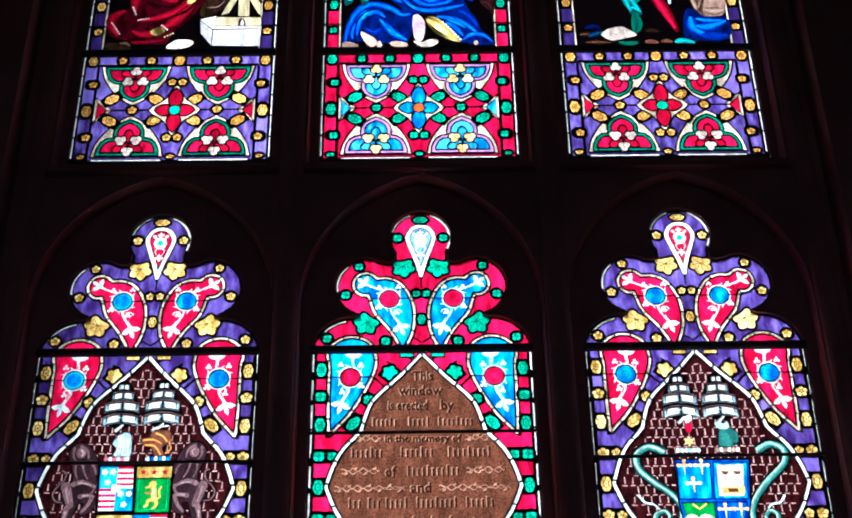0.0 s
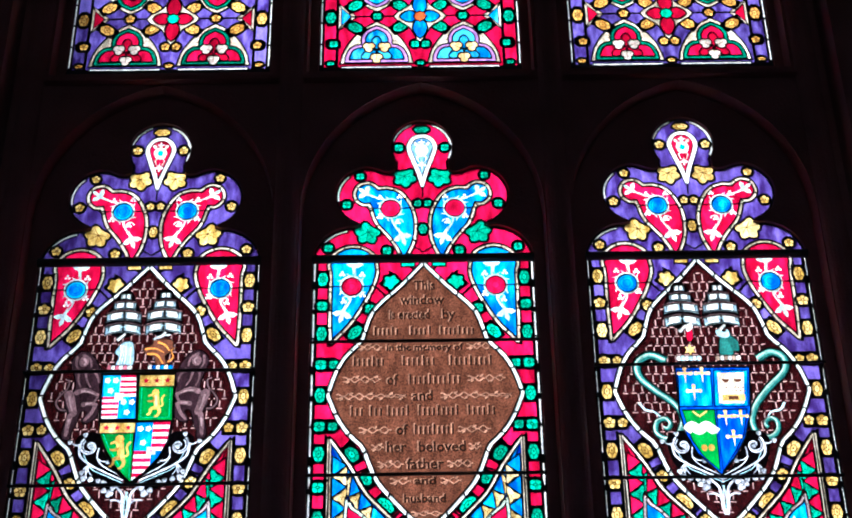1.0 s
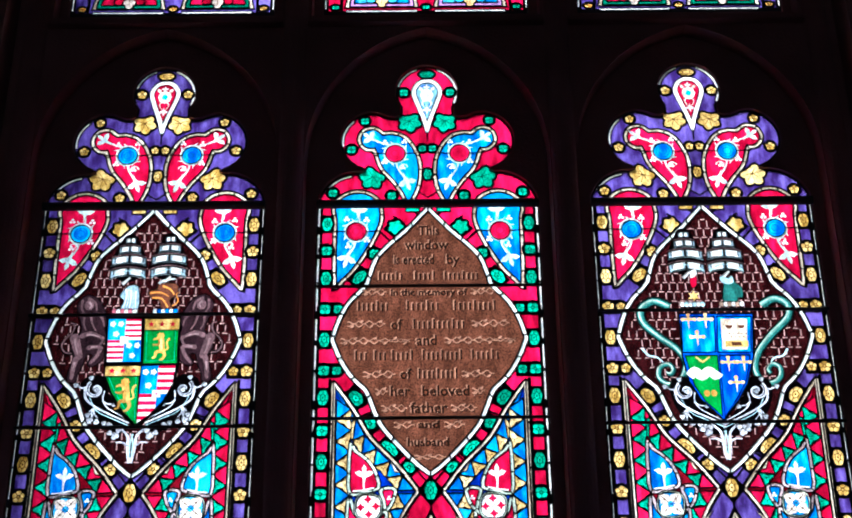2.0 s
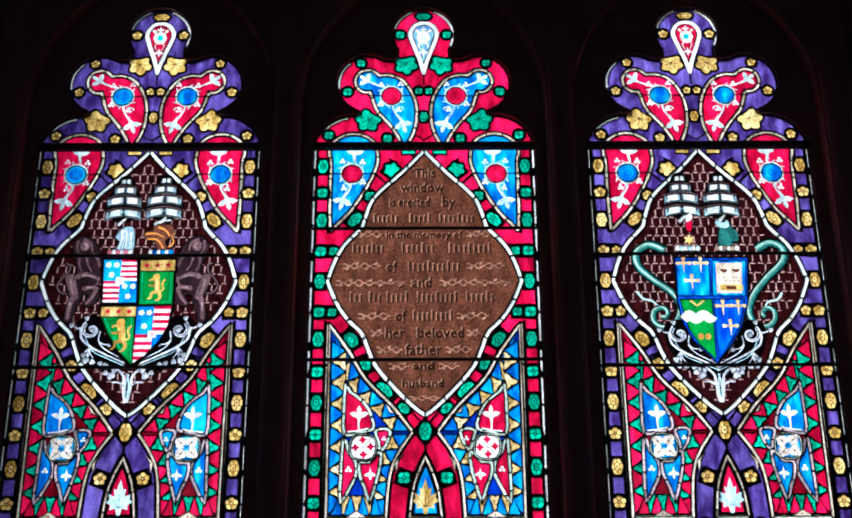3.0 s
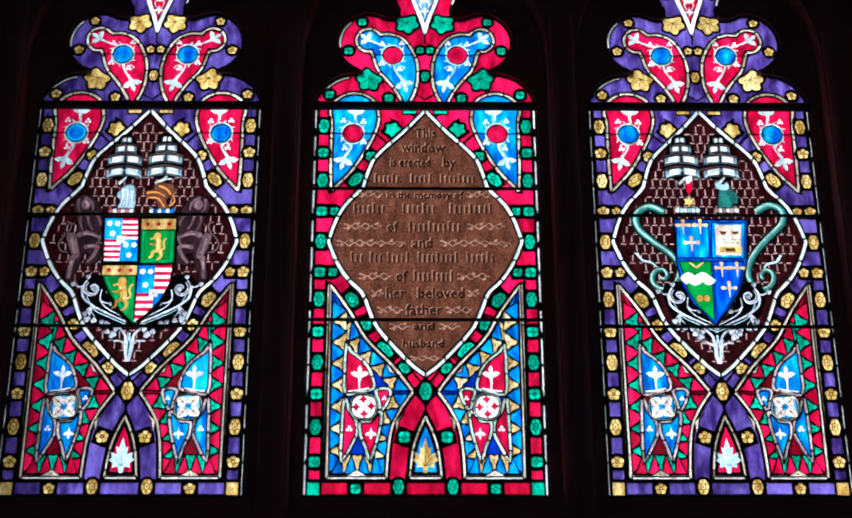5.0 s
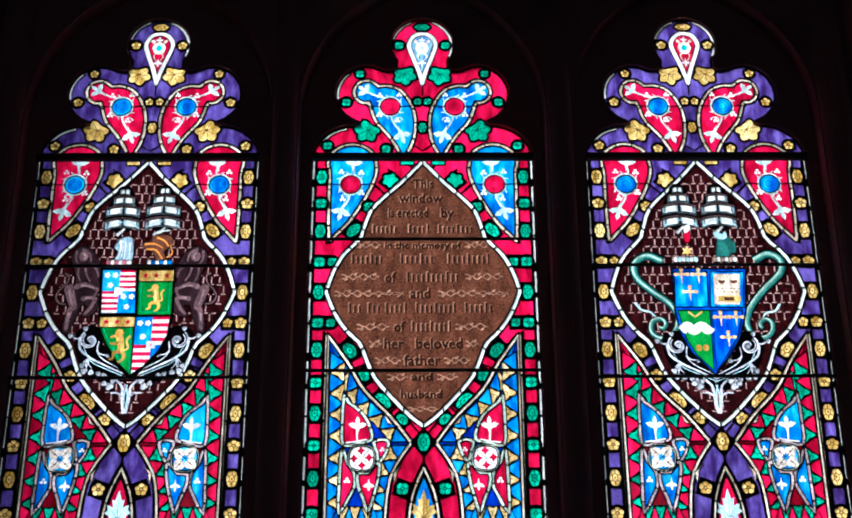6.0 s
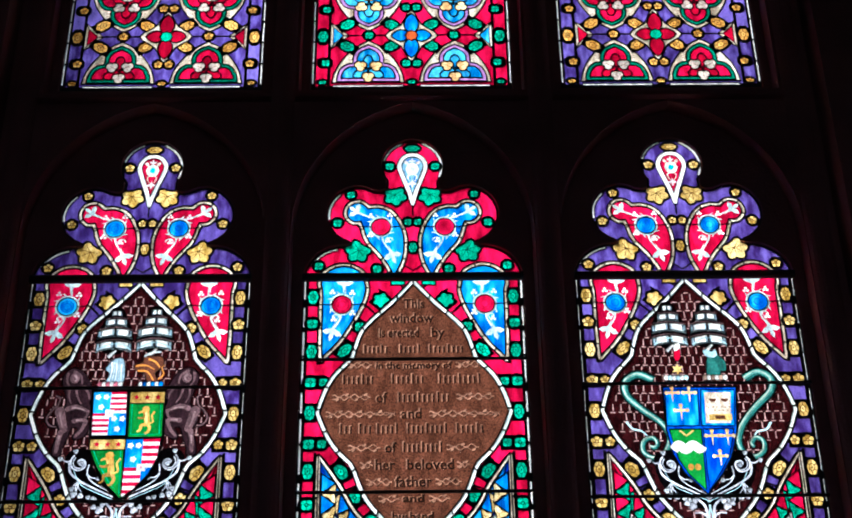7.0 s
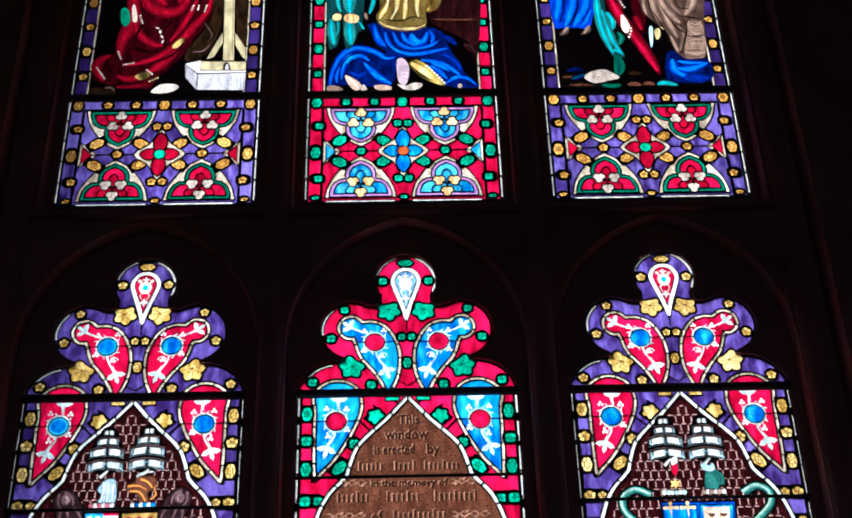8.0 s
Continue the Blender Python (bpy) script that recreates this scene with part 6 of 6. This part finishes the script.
    soft(c, [(-173, 2196), (-152, 2173), (-138, 2150)], 5, ("parchment",))


def picture_night(c):
    """A dark ground with a red band, teal, blue and buff drapery."""
    c.paint(smooth([(-238, 2650), (-247, 2419), (-220, 2396), (-166, 2397), (-122, 2407), (-91, 2648)], 3), "royal", "drapery")
    soft(c, [(-209, 2624), (-224, 2508), (-235, 2435)], 23, BLUES[1:])
    soft(c, [(-166, 2624), (-180, 2491), (-208, 2402)], 26, BLUES[1:])
    soft(c, [(-117, 2623), (-137, 2490), (-181, 2401)], 26, BLUES[1:])
    soft(c, [(-118, 2473), (-133, 2433), (-154, 2403)], 14, BLUES[1:])
    soft(c, [(-196, 2557), (-208, 2475), (-225, 2418)], 5, NIGHTS)
    soft(c, [(-150, 2556), (-163, 2474), (-192, 2410)], 5, NIGHTS)
    c.paint(smooth([(-231, 2366), (-209, 2394), (-196, 2402), (-197, 2378), (-211, 2364)], 3), "taupe", "pale_patch")
    soft(c, [(-219, 2370), (-206, 2390), (-199, 2400)], 8, ("buff", "flesh"))
    c.paint(smooth([(-162, 2367), (-143, 2389), (-128, 2410), (-124, 2384), (-139, 2369)], 3), "taupe", "pale_patch")
    soft(c, [(-151, 2370), (-137, 2389), (-127, 2407)], 8, ("buff", "flesh"))
    c.paint(smooth([(-93, 2648), (-103, 2473), (-91, 2376), (-69, 2296), (-62, 2269), (-25, 2266), (-37, 2312), (-49, 2375), (-69, 2472), (-58, 2647)], 3), "sea_dark", "drapery")
    soft(c, [(-87, 2605), (-95, 2473), (-85, 2368), (-61, 2281)], 19, TEALS)
    soft(c, [(-81, 2473), (-70, 2399), (-54, 2328), (-29, 2276)], 14, TEALS)
    soft(c, [(-67, 2464), (-52, 2431), (-52, 2387)], 19, TEALS)
    soft(c, [(-63, 2288), (-51, 2296), (-35, 2280)], 8, TEALS)
    soft(c, [(-37, 2375), (-27, 2351), (-37, 2319)], 14, ("bottle", "sea_green"))
    soft(c, [(-50, 2273), (-46, 2226), (-56, 2188)], 24, ("bottle", "sea_dark"))
    c.paint(smooth([(21, 2646), (18, 2471), (22, 2422), (39, 2358), (61, 2421), (68, 2645)], 3), "wine", "drapery")
    soft(c, [(25, 2446), (34, 2422), (42, 2381)], 21, REDS)
    c.paint(smooth([(-62, 2647), (-65, 2522), (-47, 2456), (-17, 2399), (7, 2366), (33, 2302), (68, 2200), (87, 2202), (62, 2302), (18, 2382), (-10, 2463), (-10, 2647)], 3), "garnet", "red_band")
    soft(c, [(-41, 2639), (-43, 2496), (-14, 2423), (20, 2350), (53, 2271), (79, 2204)], 31, REDS)
    soft(c, [(7, 2366), (43, 2287), (75, 2205)], 16, ("ruby", "crimson"))
    soft(c, [(-46, 2521), (-28, 2463), (-13, 2431)], 18, ("ruby", "crimson"))
    c.paint(smooth([(-18, 2451), (-6, 2439), (5, 2406), (-1, 2374), (-14, 2373), (-23, 2399)], 3), "parchment", "drapery_trim")
    stitched(c, [(-24, 2537), (-12, 2504), (-1, 2479)], 8, "parchment")
    stitched(c, [(0, 2410), (9, 2386), (-4, 2346)], 8, "parchment")
    c.paint(smooth([(64, 2645), (51, 2495), (67, 2444), (93, 2413), (123, 2364), (139, 2301), (154, 2273), (180, 2251), (234, 2258), (249, 2314), (253, 2418), (265, 2642)], 3), "taupe", "drapery")
    c.paint(smooth([(202, 2419), (243, 2410), (247, 2354), (247, 2307), (229, 2258), (184, 2253), (172, 2276), (188, 2355)], 3), "buff", "drapery")
    soft(c, [(70, 2569), (61, 2495), (67, 2450)], 10, BUFFS)
    soft(c, [(89, 2586), (92, 2486), (108, 2412)], 18, BUFFS)
    soft(c, [(119, 2585), (122, 2502), (156, 2436), (174, 2411)], 20, BUFFS)
    soft(c, [(114, 2486), (140, 2404), (157, 2348)], 16, BUFFS)
    soft(c, [(150, 2585), (152, 2501), (182, 2452)], 14, BUFFS[:2])
    soft(c, [(236, 2583), (225, 2500), (194, 2447)], 23, BUFFS)
    soft(c, [(134, 2356), (146, 2308), (152, 2285)], 11, BUFFS)
    soft(c, [(164, 2403), (177, 2363), (159, 2292)], 9, BUFFS[:2])
    soft(c, [(203, 2379), (219, 2362), (247, 2370)], 14, BUFFS)
    soft(c, [(191, 2331), (216, 2339), (248, 2334)], 14, BUFFS)
    soft(c, [(179, 2284), (207, 2276), (241, 2283)], 23, BUFFS)
    soft(c, [(202, 2419), (224, 2402), (244, 2418)], 11, BUFFS)
    soft(c, [(181, 2444), (193, 2395), (179, 2331), (160, 2277)], 4, ("earth",))
    soft(c, [(124, 2469), (157, 2396), (189, 2363)], 4, ("earth",))
    soft(c, [(169, 2444), (216, 2435), (248, 2426)], 4, ("earth",))
    soft(c, [(188, 2355), (217, 2351), (247, 2354)], 4, ("earth",))
    soft(c, [(88, 2470), (119, 2380), (143, 2285)], 4, ("earth",))
    soft(c, [(81, 2569), (80, 2486), (98, 2405)], 4, ("earth",))
    soft(c, [(166, 2568), (174, 2485), (215, 2476)], 4, ("earth",))
    c.paint(smooth([(68, 2389), (79, 2397), (78, 2357), (69, 2308), (64, 2325)], 3), "pale_blue", "drapery_trim")
    c.paint(smooth([(85, 2381), (102, 2388), (102, 2357), (90, 2339), (84, 2353)], 3), "olive", "drapery_trim")
    stitched(c, [(106, 2396), (117, 2384)], 6, "olive")
    c.paint(smooth([(114, 2278), (143, 2286), (175, 2253), (245, 2252), (242, 2160), (133, 2156), (98, 2178)], 3), "indigo", "drapery")
    soft(c, [(128, 2254), (134, 2208), (171, 2176)], 31, BLUES)
    soft(c, [(141, 2215), (181, 2211), (240, 2236)], 26, BLUES)
    soft(c, [(153, 2177), (194, 2172), (241, 2175)], 21, BLUES[:2])
    soft(c, [(144, 2246), (179, 2238), (232, 2237)], 14, BLUES)
    c.paint(smooth([(-165, 2184), (-142, 2205), (-100, 2215), (-78, 2204), (-50, 2179), (-87, 2167), (-129, 2157), (-151, 2167)], 3), "flesh_light", "pale_patch")
    folds(c, [(-138, 2186), (-115, 2181), (-105, 2166)], "grey_violet", 2.1)
    folds(c, [(-105, 2196), (-84, 2200), (-70, 2190)], "grey_violet", 2.1)
    folds(c, [(-148, 2171), (-129, 2180)], "grey_violet", 2.1)
    soft(c, [(-234, 2182), (-214, 2185), (-191, 2181)], 14, ("earth", "brown"))
    soft(c, [(-206, 2175), (-181, 2186), (-160, 2194)], 14, ("indigo", "bottle"))
    soft(c, [(-216, 2150), (-176, 2152), (-135, 2148)], 12, ("earth", "brown"))
    soft(c, [(-112, 2151), (-78, 2144), (-48, 2150)], 12, ("bottle",))
    soft(c, [(-28, 2150), (-7, 2152), (16, 2147)], 11, ("brown",))
    soft(c, [(22, 2150), (40, 2154), (60, 2149)], 10, ("brown",))
    soft(c, [(68, 2148), (92, 2155), (132, 2145)], 14, TEALS)
    soft(c, [(-26, 2195), (-2, 2198), (21, 2193)], 10, ("earth",))
    soft(c, [(-217, 2210), (-188, 2217), (-165, 2209)], 10, ("indigo",))


UP_PURPLE = ("violet", "amber", "green_dark", "crimson", "flesh_light", "ruby", "ruby", "green", "ruby")
UP_RED = ("crimson", "green", "lilac", "cyan", "peach", "cyan", "blue", "ember", "cyan")
for k, scheme, picture, label in ((-1, UP_PURPLE, picture_red, "purple-bordered picture window with ruby drapery and a pale post"),
                                  (0, UP_RED, picture_blue, "red-bordered picture window with blue and yellow drapery"),
                                  (1, UP_PURPLE, picture_night, "purple-bordered picture window with a red band on dark ground")):
    e = window("picture_window", label, k, "upper stained glass lights")
    c = Cartoon()
    # purple picture borders take the glass with shade in its colour
    picture_frame(c, "dusk" if scheme[0] == "violet" else scheme[0], scheme[1])
    picture(c)
    base_panel(c, *scheme)
    c.lay(box(-300, 2110, 300, 2136), "lead")
    for p in (box(-310, 1700, -302, 3050), box(302, 1700, 310, 3050)):
        c.lay(p, "lead")
    cut(c, e)
    saddle_bar(e, 2124, 0.011)
    saddle_bar(e, 2600, 0.006)
